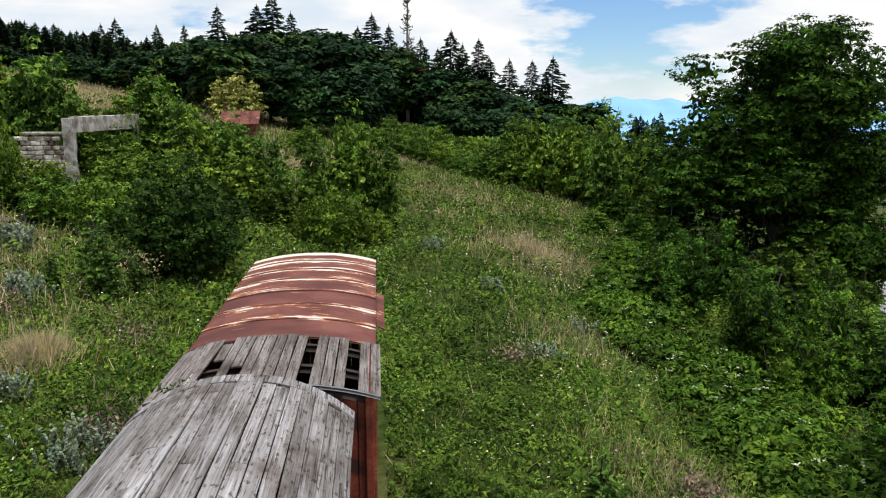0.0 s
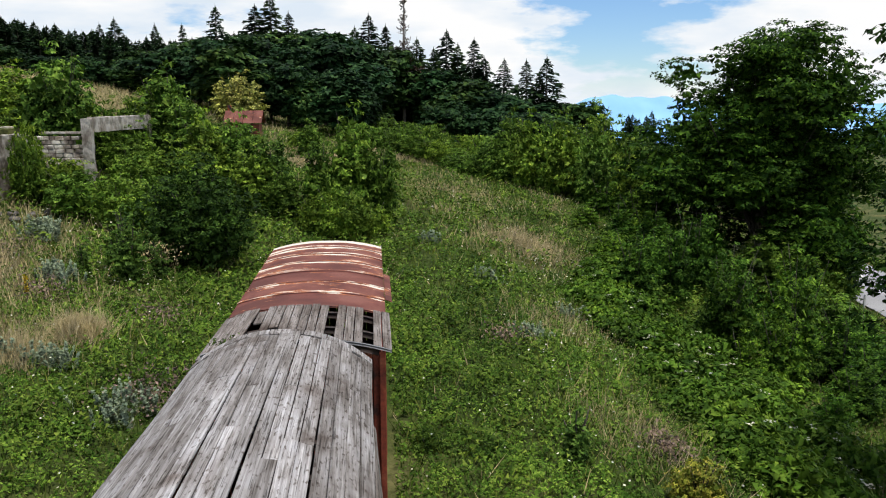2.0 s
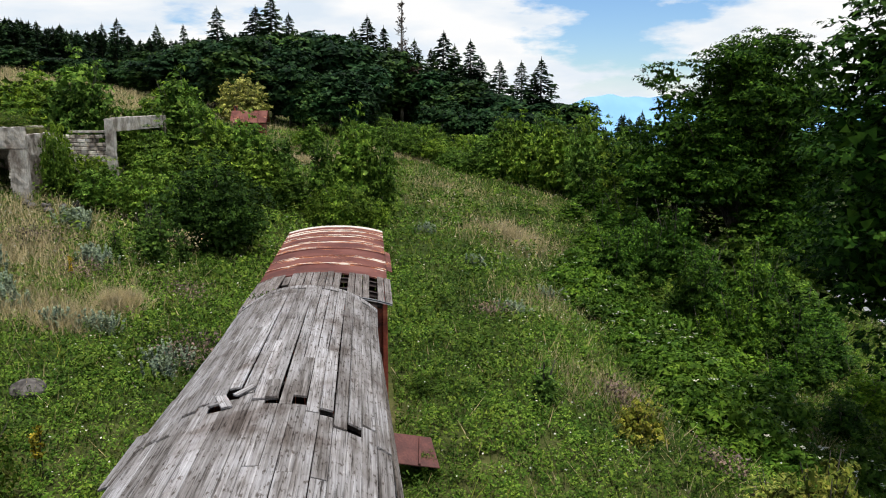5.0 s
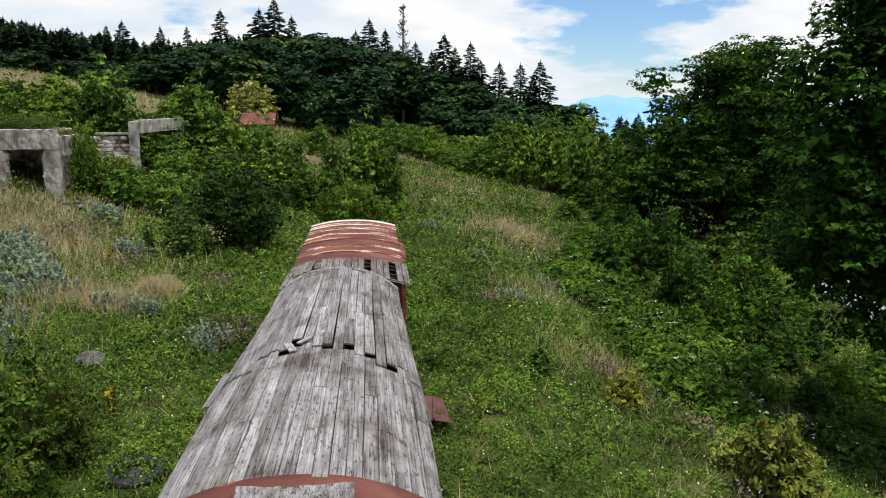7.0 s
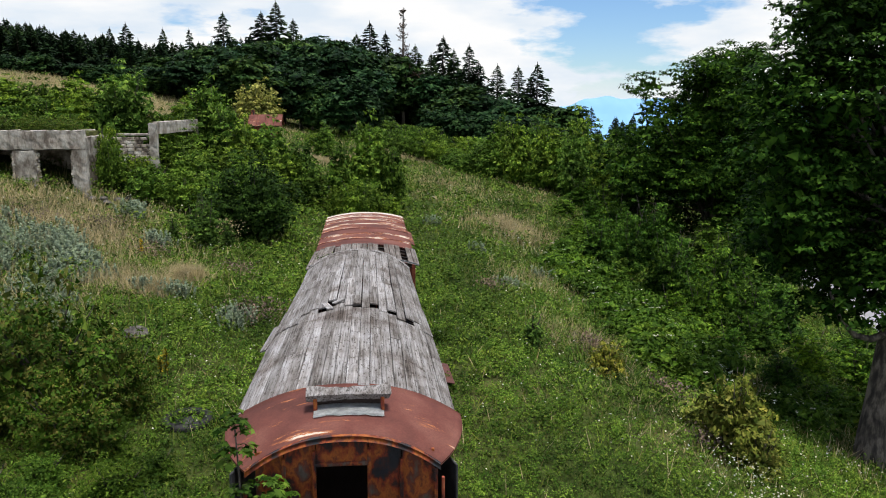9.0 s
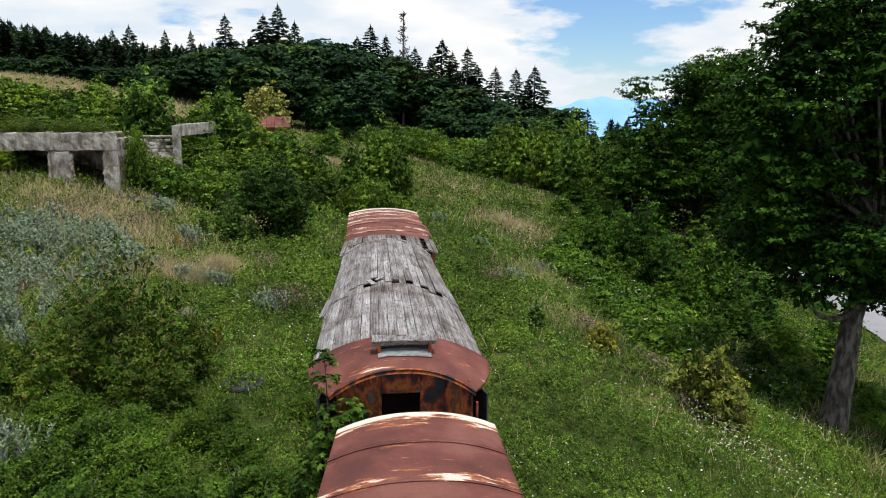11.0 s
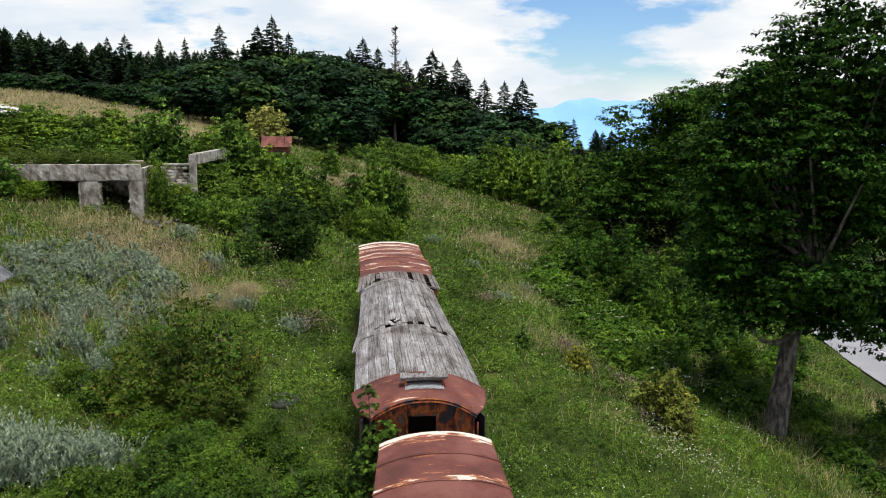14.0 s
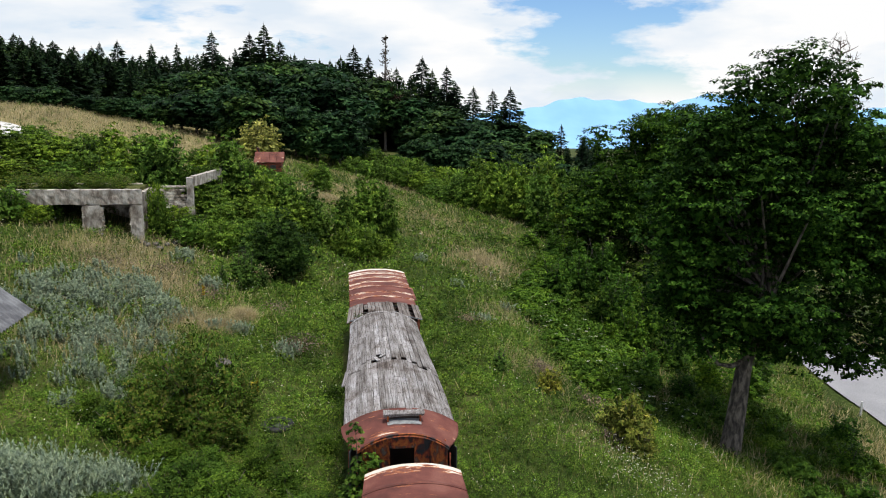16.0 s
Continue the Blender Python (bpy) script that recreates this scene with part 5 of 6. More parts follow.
def bushes():
    green = bush_proto("young_tree", "bushy young broad-leaved tree in the meadow", HEDGE_LEAF, 4.0, 1.9, 61, 360, 10, 0.22, 0.26, 8, True, "tree")
    stand(green, 3.6, [(14.7, 64.0, 6.6, 1.2), (17.2, 62.0, 6.5, 1.2), (19.0, 58.5, 5.8, 1.2), (20.8, 55.5, 4.6, 1.1), (12.6, 67.2, 4.6, 1.0), (-11.1, 47.0, 9.6, 1.35), (-12.6, 44.5, 7.6, 1.0), (-9.6, 45.0, 8.0, 1.0), (-8.0, 42.0, 7.0, 1.0), (-6.4, 43.0, 6.9, 1.0), (-4.4, 42.0, 5.8, 0.9), (0.2, 40.0, 7.2, 1.1), (-1.5, 39.4, 5.6, 0.85), (1.6, 39.0, 5.6, 0.75),
                       (14.0, 68, 6.7, 1.2), (17.4, 66.5, 6.5, 1.2), (21.2, 65.5, 7.3, 1.25), (23.5, 61, 5.2, 1.2), (20.8, 56, 3.2, 1.0), (-15.6, 42.0, 10.4, 1.35), (-17.4, 43.6, 9.0, 1.1)], 21)
    place(green, [(2.6, 63, 0.6, 0.6), (-13.5, 50, 1.2, 1.1), (-19, 50, 1.2, 1.2), (-22, 52, 1.2, 1.1), (-13.5, 53, 1.3, 1.2), (-3.9, 62, 0.8, 0.9), (26, 62, 1.6, 1.5), (12, 70, 1.1, 1.0)], 1)
    low = bush_proto("meadow_bush", "low spreading green bush in the meadow", SHRUB, 2.6, 2.0, 62, 230, 11, 0.19, 0.25, 7)
    place(low, [(-0.4, 36.4, 0.85, 1.15), (-1.6, 37.6, 0.7, 0.9), (1.2, 37.2, 0.6, 0.75), (11.0, 69.5, 1.0), (9.4, 71.5, 0.8, 0.75), (9.6, 74.4, 0.9), (7.6, 75.4, 0.95, 1.1), (5.6, 76.2, 0.95, 1.15), (3.6, 77.2, 0.9, 1.1), (1.6, 78.2, 1.0, 1.1), (-0.4, 80, 1.0), (7.6, 80, 1.3, 1.6), (4.6, 80.4, 1.2, 1.5), (11.5, 80, 1.4), (5.5, 88, 1.2), (2.8, 90, 1.3), (8.2, 86, 1.3), (12.5, 75, 1.4, 1.6), (-0.8, 92, 1.2),
                (-12.2, 34, 0.9), (-10.2, 33.2, 0.9, 1.0), (-13.5, 35.5, 0.9), (-20.5, 42, 1.3), (-24.5, 46, 1.3), (-17.2, 43.5, 1.2), (-14.2, 46, 1.2), (-8.8, 34.5, 0.8, 1.0), (-21.5, 33.6, 0.7), (-12, 57, 1.1), (-9, 58, 0.8), (-9.6, 61.8, 0.55), (-11, 62, 0.6), (-13.6, 63, 1.0), (-4.8, 66, 0.8),
                (-23.4, 31.4, 1.0), (-25.5, 31.0, 1.2), (-21.6, 31.9, 0.55), (-14.6, 36.8, 0.6), (-14.4, 34.4, 0.5, 1.3), (-14.9, 35.6, 0.5, 1.5), (-28, 50, 1.2), (-30, 56, 0.9), (-26, 58, 0.9), (-21, 60, 0.8), (-16.5, 62, 0.8)], 2)
    full = bush_proto("leafy_young_tree", "full leafy young tree among the hedge bushes", SHRUB, 5.0, 2.4, 73, 350, 10, 0.28, 0.3, 11, False, "tree")
    stand(full, 5.0, [(35.0, 49.2, -3.6, 0.55), (36.4, 52.2, -3.4, 0.6), (37.2, 55.4, -3.0, 0.6), (33.6, 49.5, -1.2, 0.75), (36.5, 53.5, -0.5, 0.8), (31.0, 45.5, -1.6, 0.7), (32.6, 50.5, -0.6, 1.0), (36.0, 55.0, 0.0, 1.1), (30.0, 47.5, 0.2, 0.9), (-10.3, 63.0, 5.4, 0.5), (-8.3, 62.8, 5.2, 0.42), (15.6, 67.5, 5.6, 0.85), (19.0, 64.0, 5.6, 0.9), (12.2, 70.5, 4.4, 0.7), (16.8, 63.0, 4.0, 0.8), (19.6, 60.0, 4.2, 0.85), (22.0, 58.0, 4.0, 0.9), (24.5, 67, 6.4, 1.1),
                      (-5.4, 40.5, 5.4, 0.7), (-9.0, 39.5, 5.9, 0.75), (-3.6, 39.5, 4.3, 0.5), (-7.4, 37.0, 4.9, 0.65), (-10.6, 37.5, 5.6, 0.65), (-11.8, 41.0, 6.6, 0.7),
                      (-19.6, 43.5, 9.4, 0.9), (-21.8, 44.5, 9.9, 0.9), (-24.2, 45.0, 9.9, 0.95), (-26.8, 46.0, 10.2, 1.0), (-29.5, 48.0, 10.2, 1.0), (-23.0, 41.0, 8.2, 0.8), (-19.0, 40.5, 7.8, 0.7), (-13.4, 43.0, 7.9, 0.6), (-26.0, 40.0, 8.4, 0.9)], 22)
    place(full, [(24, 40, 1.1, 0.9), (26, 40, 1.0, 0.9), (32, 52, 1.2, 1.1), (24.5, 33, 0.9, 0.7), (21, 70, 1.3, 1.4), (26, 70, 1.3, 1.3)], 12)
    dark = bush_proto("dark_bush", "large dark green rounded bush", DARK_SHRUB, 4.0, 2.9, 63, 1000, 12, 0.16, 0.24, 10)
    place(dark, [(-5.9, 29.9, 1.0, 1.08)], 3)
    slim = bush_proto("sapling", "slim young tree with small leaves", SEEDLING, 3.3, 0.75, 64, 170, 10, 0.13, 0.16, 7, True, "tree")
    place(slim, [(-7.3, 25.2, 1.0), (-8.2, 26.5, 0.8), (-6.6, 26.2, 0.6), (-8.8, 25.0, 0.55)], 4)
    slope = bush_proto("slope_shrub", "green shrub on the wooded slope", SLOPE_LEAF, 4.4, 1.6, 65, 280, 11, 0.18, 0.22, 7, True)
    stand(slope, 4.4, [(13.6, 32.6, 2.2, 0.9), (19.1, 38.4, 2.6, 1.1), (19.3, 34.3, 0.9, 1.0), (17.7, 25.8, 2.3, 1.0), (24.4, 34.0, -1.5, 1.0), (19.3, 49.0, 2.5, 1.2), (16.6, 37.5, 1.2, 0.9), (15.4, 26.8, 2.0, 0.9), (16.3, 24.0, 0.5, 0.8), (24.0, 36.5, 0.5, 1.2), (22.4, 28.0, -1.0, 1.0),
                       (21.3, 51.0, 3.2, 1.3), (16.1, 34.2, 2.6, 0.9), (16.9, 45.2, 1.5, 0.9), (17.2, 29.4, 1.2, 0.9), (18.0, 42.5, 2.0, 1.1), (22.0, 44.0, 1.6, 1.2), (21.0, 32.0, 0.0, 1.1), (20.0, 26.0, -0.6, 1.0), (14.6, 40.0, 0.6, 0.7), (15.6, 48.5, 1.0, 0.9), (18.6, 54.0, 2.4, 1.0), (14.2, 22.6, 0.0, 0.6)], 23)
    place(slope, [(21.5, 26, 1.1, 0.75), (18.4, 22.5, 0.9, 0.61), (15.6, 19.5, 0.6, 0.48), (19.2, 19.5, 1, 0.68), (16.6, 17, 0.7, 0.48), (23.5, 31, 1.2, 0.82), (24, 23, 1.2, 0.82), (22, 20, 1, 0.68), (17.5, 15, 0.6, 0.41), (19.6, 13.4, 0.6, 0.41), (22.5, 11, 0.7, 0.48), (24.5, 14.5, 0.9, 0.61), (20, 6.5, 0.6, 0.41), (22.5, 5, 0.8, 0.54), (18.5, 4.4, 0.5, 0.34)], 5)
    elder = bush_proto("elder_shrub", "bright green elder thicket with feathery leaves", ELDER, 1.25, 1.25, 66, 130, 8, 0.24, 0.22, 6)
    r = np.random.default_rng(6)
    spots = []
    for i in range(96):
        y = 11.5 + 32 * (i + r.random()) / 96
        x = np.interp(y, [11, 14, 20, 29, 34, 44], [10.6, 9.6, 9.5, 9.9, 11.6, 15.4]) + r.random() ** 1.3 * np.interp(y, [11, 20, 34, 44], [4.5, 5.6, 4.0, 2.0])
        spots.append((x, y, r.uniform(0.65, 1.05)))
    spots += [(10.2, 71.0, 1.5), (9.2, 72.6, 1.2), (11.4, 69.4, 1.5), (8.6, 73.6, 1.0), (12.6, 67.6, 1.2)]
    for i in range(26):
        spots.append((r.uniform(16.8, 25.0), r.uniform(4.5, 19.0), r.uniform(0.6, 0.95)))
    place(elder, spots, 6)
    yellow = bush_proto("yellow_shrub", "yellowing leafy shrub on the slope", YELLOW_SHRUB, 1.8, 1.1, 67, 150, 11, 0.15, 0.17, 6)
    place(yellow, [(9.3, 6.4, 0.95, 1.45), (9.9, 7.2, 0.8, 1.2), (9.2, 8.0, 0.7), (7.4, 10.9, 0.6, 0.75), (9.6, 5.6, 0.75)], 7)
    brown = bush_proto("brownish_shrub", "tall green shrub with brownish seed heads", BROWN_SHRUB, 3.2, 2.0, 68, 330, 11, 0.13, 0.24, 12)
    stand(brown, 3.2, [(-19.6, 38.6, 7.4, 0.8), (-22.0, 38.0, 7.5, 0.9), (-24.6, 37.6, 7.6, 0.9), (-17.6, 39.0, 7.2, 0.7)], 24)
    for x, y, k in ((-17.0, 34.6, 0.45), (-18.6, 35.4, 0.5), (-20.4, 34.8, 0.5), (-22.0, 35.6, 0.55), (-23.4, 34.8, 0.5), (-19.4, 36.6, 0.55), (-21.4, 36.8, 0.55), (-17.4, 36.6, 0.5)):
        copy_thing(brown, Matrix.Translation((x, y, 6.22)) @ Matrix.Rotation(x * 3, 4, "Z") @ Matrix.Diagonal((k, k, k * 0.7, 1)))
    place(brown, [(-6.9, 5.6, 0.95, 1.3), (-8.3, 6.8, 0.75, 0.9), (-6.0, 4.2, 0.6, 0.7), (-8.3, 4.2, 0.7, 0.75), (-5.6, 6.8, 0.5, 0.75)], 8)
    seedling = bush_proto("seedling", "small dark green bushy seedling in the grass", SEEDLING, 1.15, 0.42, 69, 90, 9, 0.09, 0.09, 6, True, "sapling")
    place(seedling, [(5.35, 12.3, 1.1, 1.3)], 13)
    ytree = bush_proto("yellow_tree", "round yellow-green tree behind the shed", YELLOW_LEAF, 6.0, 2.8, 70, 420, 11, 0.3, 0.35, 9, False, "tree")
    place(ytree, [(-11.6, 75, 1.0, 1.0)], 9)
    side = bush_proto("wagon_side_bush", "leafy green undergrowth against the wagons", FERN, 1.6, 1.1, 71, 300, 11, 0.09, 0.18, 8)
    place(side, [(-2.6, -2.0, 1.0), (-3.4, -3.2, 1.0), (-2.5, -4.3, 0.9, 1.2), (-3.0, 0.2, 0.7), (-3.6, 1.6, 0.7), (-4.6, -0.6, 0.8), (-5.6, 1.2, 0.7), (2.1, 8.6, 0.4), (2.3, 13, 0.4), (-4.8, -2.2, 0.9), (-6, 2.6, 0.6), (-2.4, 4.5, 0.5), (-2.2, 9.5, 0.5), (-3.8, -1.4, 0.9), (-5.2, 0.2, 0.9), (-6.4, 1.2, 0.8), (-7.4, 2.4, 0.8), (-4.6, 2.4, 0.7), (-6.6, -0.8, 1.0), (-5.8, -2.0, 1.0), (-2.4, -0.4, 0.8), (-4.2, 3.6, 0.5), (-9.4, 4.6, 0.8), (-7.8, -1.8, 1.0), (-2.3, -5.6, 1.0), (-10.5, 5.5, 0.7), (-6.2, 6.8, 0.6), (-7.4, 8.2, 0.7), (-5.6, 5.2, 0.5), (-8.8, 9.0, 0.7), (-6.6, 9.4, 0.5), (-9.8, 7.6, 0.7), (-5.2, 4.2, 0.5)], 10)
    tall_elder = bush_proto("elder_bush", "tall leafy elder bush pressed against the wagons", FERN, 3.2, 1.0, 75, 520, 10, 0.12, 0.17, 7, True)
    stand(tall_elder, 3.2, [(-2.0, -4.9, 3.7, 0.8), (-1.9, -3.6, 3.1, 0.6), (-3.3, -2.9, 3.0, 0.8), (-2.6, -6.2, 3.6, 1.0), (-4.4, -3.8, 2.2, 0.9)], 25)
    tall_elder.matrix_basis = Matrix.Translation((-2.9, -1.3, land_at(-2.9, -1.3))) @ Matrix.Diagonal((0.7, 0.7, 0.62, 1))
    # a young maple by the hood
    sap = thing("maple_sapling", "young maple sapling growing against the wagon end", "sapling")
    q = np.random.default_rng(72)
    part("trunk", mesh_np("trunk", *tube([[((0, 0, 0), 0.03), ((0, 0, 2.0), 0.02), ((-0.1, 0.05, 4.25), 0.008)]], 6), BARK), None, sap)
    lumps = [((0, 0, 2.3), (0.5, 0.4, 0.6)), ((0.15, 0, 3.0), (0.42, 0.35, 0.45)), ((-0.1, 0.05, 3.9), (0.14, 0.14, 0.4)), ((-0.2, -0.1, 1.7), (0.7, 0.6, 0.6))]
    c, n = lump_leaves(q, lumps, 210, 7, 0.13, 0.4, 1.2)
    part("crown", mesh_np("crown", *lobed_leaves(q, c, n, 0.13), FERN), None, sap)
    sap.matrix_basis = Matrix.Translation((-1.35, -2.75, land_at(-1.35, -2.75)))


bushes()


# ---- ruin, sheds, small things ----
def ruin():
    w = thing("concrete_ruin", "roofless grey concrete frame wall with empty window openings", "ruin", kind="")
    y, th = 32.7, 0.36
    worn_box("lintel_beam", (9.6, th, 1.0), (-19.85, y, 6.0), CONCRETE, w, None, 0.07)
    worn_box("pillar", (0.74, th, 4.3), (-15.42, y, 3.3), CONCRETE, w)
    worn_box("pillar", (1.15, th, 4.3), (-18.25, y, 3.3), CONCRETE, w)
    worn_box("pillar", (0.7, th, 4.3), (-24.3, y, 3.6), CONCRETE, w)
    r = np.random.default_rng(2)
    for x, s in ((-18.85, -1), (-17.66, 1), (-15.8, -1)):
        for k in range(9):
            for dz in (0.0, 0.13):
                box("brick", (0.14 + 0.12 * r.random(), 0.3, 0.115), (x - s * 0.01, y + 0.02 * r.normal(), 2.95 + k * 0.27 + dz), STONE, w, bevel=0.012)
    # walls added behind the frame to shut out light and darken the openings
    worn_box("back_wall", (8.0, 0.3, 4.6), (-20.2, 37.6, 4.1), STONE, w)
    for x in (-24.2, -15.55):
        worn_box("side_wall", (0.3, 4.4, 4.2), (x, 35.2, 4.0), STONE, w)
    # added slab that shades the inside, with earth laid on to hide it
    worn_box("shade_slab", (8.6, 4.9, 0.2), (-20.0, 35.3, 5.95), CONCRETE, w)
    worn_box("added_earth_cover", (8.4, 4.7, 0.3), (-20.0, 35.4, 6.18), SOIL, w, None, 0.12, "overgrown earth added over the shading slab", 0.4)
    v = thing("stone_ruin", "crumbling rubble stone wall with concrete corner pillar and beam", "ruin")
    worn_box("pillar", (0.46, 0.42, 4.0), (-12.95, 38.3, 4.75), CONCRETE, v)
    worn_box("lintel_beam", (0.36, 6.5, 0.75), (-12.3, 41.7, 6.45), CONCRETE, v, Matrix.Rotation(radians(-9), 4, "Z"))
    box("side_pillar", (0.4, 0.4, 3.6), (-11.8, 44.7, 4.6), CONCRETE, v, bevel=0.03)
    for row in range(14):
        z = 3.0 + row * 0.215
        x = -15.75 + 0.1 * r.random()
        while x < -13.2:
            ln = r.uniform(0.2, 0.5)
            if not (4.0 < z < 4.5 and -14.5 < x < -13.7) and not (row > 11 and r.random() < 0.4):
                box("stone", (ln - 0.02, 0.4 + 0.06 * r.random(), 0.2), (x + ln / 2, 38.4, z), STONE, v, Matrix.Rotation(0.05 * r.normal(), 4, "Y") @ Matrix.Rotation(0.06 * r.normal(), 4, "Z"), 0.03)
            x += ln
    for x, y in ((-14.6, 31.6), (-14.2, 32.2), (-15.0, 31.9), (-13.8, 31.4), (-17.6, 32.0), (-13.2, 33.4), (-13.6, 32.7)):
        k = r.uniform(0.13, 0.26)
        rock = new("rubble_stone", bpy.data.meshes.new("rubble_stone"))
        bm = bmesh.new()
        bmesh.ops.create_icosphere(bm, subdivisions=2, radius=k)
        for vert in bm.verts:
            vert.co *= 1 + 0.35 * noise.noise(vert.co * 3.0 + Vector((x, y, 0)))
            vert.co.z *= 0.65
        bm.to_mesh(rock.data)
        bm.free()
        rock.data.materials.append(BOULDER)
        rock.matrix_basis = Matrix.Translation((x, y, land_at(x, y) + k * 0.35))
        tagged(rock, "brown broken stone fallen beside the ruined wall", "stone", "fallen wall stones")
    box("cap_slab", (1.9, 0.45, 0.12), (-14.2, 38.4, 6.05), CONCRETE, v, bevel=0.02)


ruin()


def red_shed():
    g = land_at(-9.6, 66)
    s = thing("rusty_hut", "small hut with rust-red sheet roof under the yellow tree", "hut")
    box("wall", (2.6, 2.2, 5.65 - g), (-9.6, 66.2, (g + 5.65) / 2), RED_PAINT, s)
    box("window", (0.6, 0.05, 0.5), (-9.2, 65.08, 5.2), DARK_IRON, s)
    for k in (-1, 1):
        for i in range(4):
            box("roof_sheet", (0.78, 1.75, 0.04), (-11.0 + 0.8 * i + 0.2, 66.2 + k * 0.72, 6.28 + 0.01 * (i % 2)), ROOF_RED, s, Matrix.Rotation(radians(-k * 36), 4, "X"))
    box("chimney", (0.3, 0.3, 0.9), (-10.9, 66.6, 6.8), RUST, s)


red_shed()


def left_shed():
    s = thing("tin_roof_shed", "white-walled shed with grey corrugated metal roof", "shed")
    g = land_at(-16, 6)
    # corrugated slope from the eave up to the ridge
    for side in (1, -1):
        n = 180
        ys = np.linspace(2.5, 9.05, n)
        vs = []
        for k, x, z in ((0, -13.35, 4.6), (1, -16.0, 6.75)):
            xx = x if side > 0 else -32.0 - x
            vs.append(np.stack([np.full(n, xx), ys, z + 0.035 * np.sin(ys * 2 * math.pi / 0.26)], -1))
        v = np.concatenate(vs + [q - np.array([0, 0, 0.02]) for q in vs])
        q = []
        for i in range(n - 1):
            q += [(i, i + 1, n + i + 1, n + i), (2 * n + i, 3 * n + i, 3 * n + i + 1, 2 * n + i + 1), (i, 2 * n + i, 2 * n + i + 1, i + 1)]
        q += [(n - 1, 3 * n - 1, 4 * n - 1, 2 * n - 1), (0, n, 3 * n, 2 * n)]
        part("roof_sheet", mesh_np("roof_sheet", v, np.array(q), ZINC), None, s, "grey corrugated metal sheet")
    box("wall", (0.15, 5.8, 3.4), (-14.85, 5.8, g + 1.4), WHITE_PAINT, s)
    box("wall", (0.15, 5.8, 3.4), (-17.7, 5.8, g + 1.4), WHITE_PAINT, s)
    box("end_wall", (2.9, 0.15, 3.6), (-16.25, 8.65, g + 1.5), WHITE_PAINT, s)
    box("end_wall", (3.4, 0.15, 3.6), (-16, 2.95, g + 1.5), WHITE_PAINT, s)


left_shed()


def tyre():
    at = (-4.2, 6.4, land_at(-4.2, 6.4) + 0.02)
    t = thing("old_tyre", "old black tyre with rusty hub lying in weeds", "tyre", at)
    a = np.linspace(0, 2 * np.pi, 33)
    ring = [((0.5 * math.cos(k), 0.5 * math.sin(k), 0), 0.14) for k in a]
    part("tyre_ring", mesh_np("tyre_ring", *tube([ring], 10), BLACK_RUBBER, True), None, t)
    part("hub", mesh_np("hub", *tube([[((0, 0, -0.1), 0.3), ((0, 0, 0.02), 0.3), ((0, 0, 0.06), 0.12), ((0, 0, 0.16), 0.1)]], 16), DARK_IRON), None, t, "dark rusty steel hub")


tyre()


def bits():
    r = np.random.default_rng(77)
    x, y = -7.0, 12.3
    bm = bmesh.new()
    bmesh.ops.create_icosphere(bm, subdivisions=2, radius=0.42)
    for v in bm.verts:
        v.co *= 1 + 0.25 * noise.noise(v.co * 2.5)
        v.co.z *= 0.6
    me = bpy.data.meshes.new("boulder")
    bm.to_mesh(me)
    bm.free()
    me.materials.append(BOULDER)
    e = new("boulder", me)
    e.matrix_basis = Matrix.Translation((x, y, land_at(x, y) + 0.1))
    tagged(e, "grey-brown stone half sunk in weeds", "stone")
    for x, y, h in ((-5.1, 8.3, 1.1), (-5.3, 8.5, 0.8), (-9.4, 21.8, 0.9)):
        m = thing("mullein", "tall yellow mullein flower spike", "flower", (x, y, land_at(x, y)), "mullein spikes")
        part("stalk", mesh_np("stalk", *tube([[((0, 0, 0), 0.015), ((0.02, 0, h), 0.008)]], 5), BARK), None, m)
        t = r.random(130)
        c = np.stack([r.normal(size=130) * 0.035, r.normal(size=130) * 0.035, h * (0.4 + 0.6 * t)], -1)
        part("flower_spike", mesh_np("flower_spike", *leaf_quads(r, c, unit(r.normal(size=c.shape)), 0.06, 0.8), MULLEIN), None, m)["kind"] = "stuff"
    m = thing("roof_weed", "small green weed rooted on the wagon roof edge", "weed", (-0.95, 9.42, 3.86))
    c = np.stack([r.normal(size=160) * 0.16, r.normal(size=160) * 0.08, np.abs(r.normal(size=160)) * 0.07], -1)
    part("leaves", mesh_np("leaves", *leaf_quads(r, c, unit(r.normal(size=c.shape) + np.array([0, 0, 1])), 0.09, 0.3), FERN), None, m)["kind"] = "stuff"
    d = thing("dry_stalks", "dead brown thistle stalks beside the dark bush", "weed", (-6.9, 27.3, land_at(-6.9, 27.3)))
    paths = [[((0.1 * r.normal(), 0.1 * r.normal(), 0), 0.02), ((0.4 * r.normal(), 0.2 * r.normal(), r.uniform(0.7, 1.3)), 0.012)] for _ in range(26)]
    part("stalk", mesh_np("stalk", *tube(paths, 5), DEAD_TWIG), None, d)["kind"] = "stuff"
    c = np.stack([r.normal(size=200) * 0.4, r.normal(size=200) * 0.2, r.uniform(0.5, 1.3, 200)], -1)
    part("seed_head", mesh_np("seed_head", *leaf_quads(r, c, unit(r.normal(size=c.shape)), 0.12, 0.5), DRY), None, d)["kind"] = "stuff"


bits()


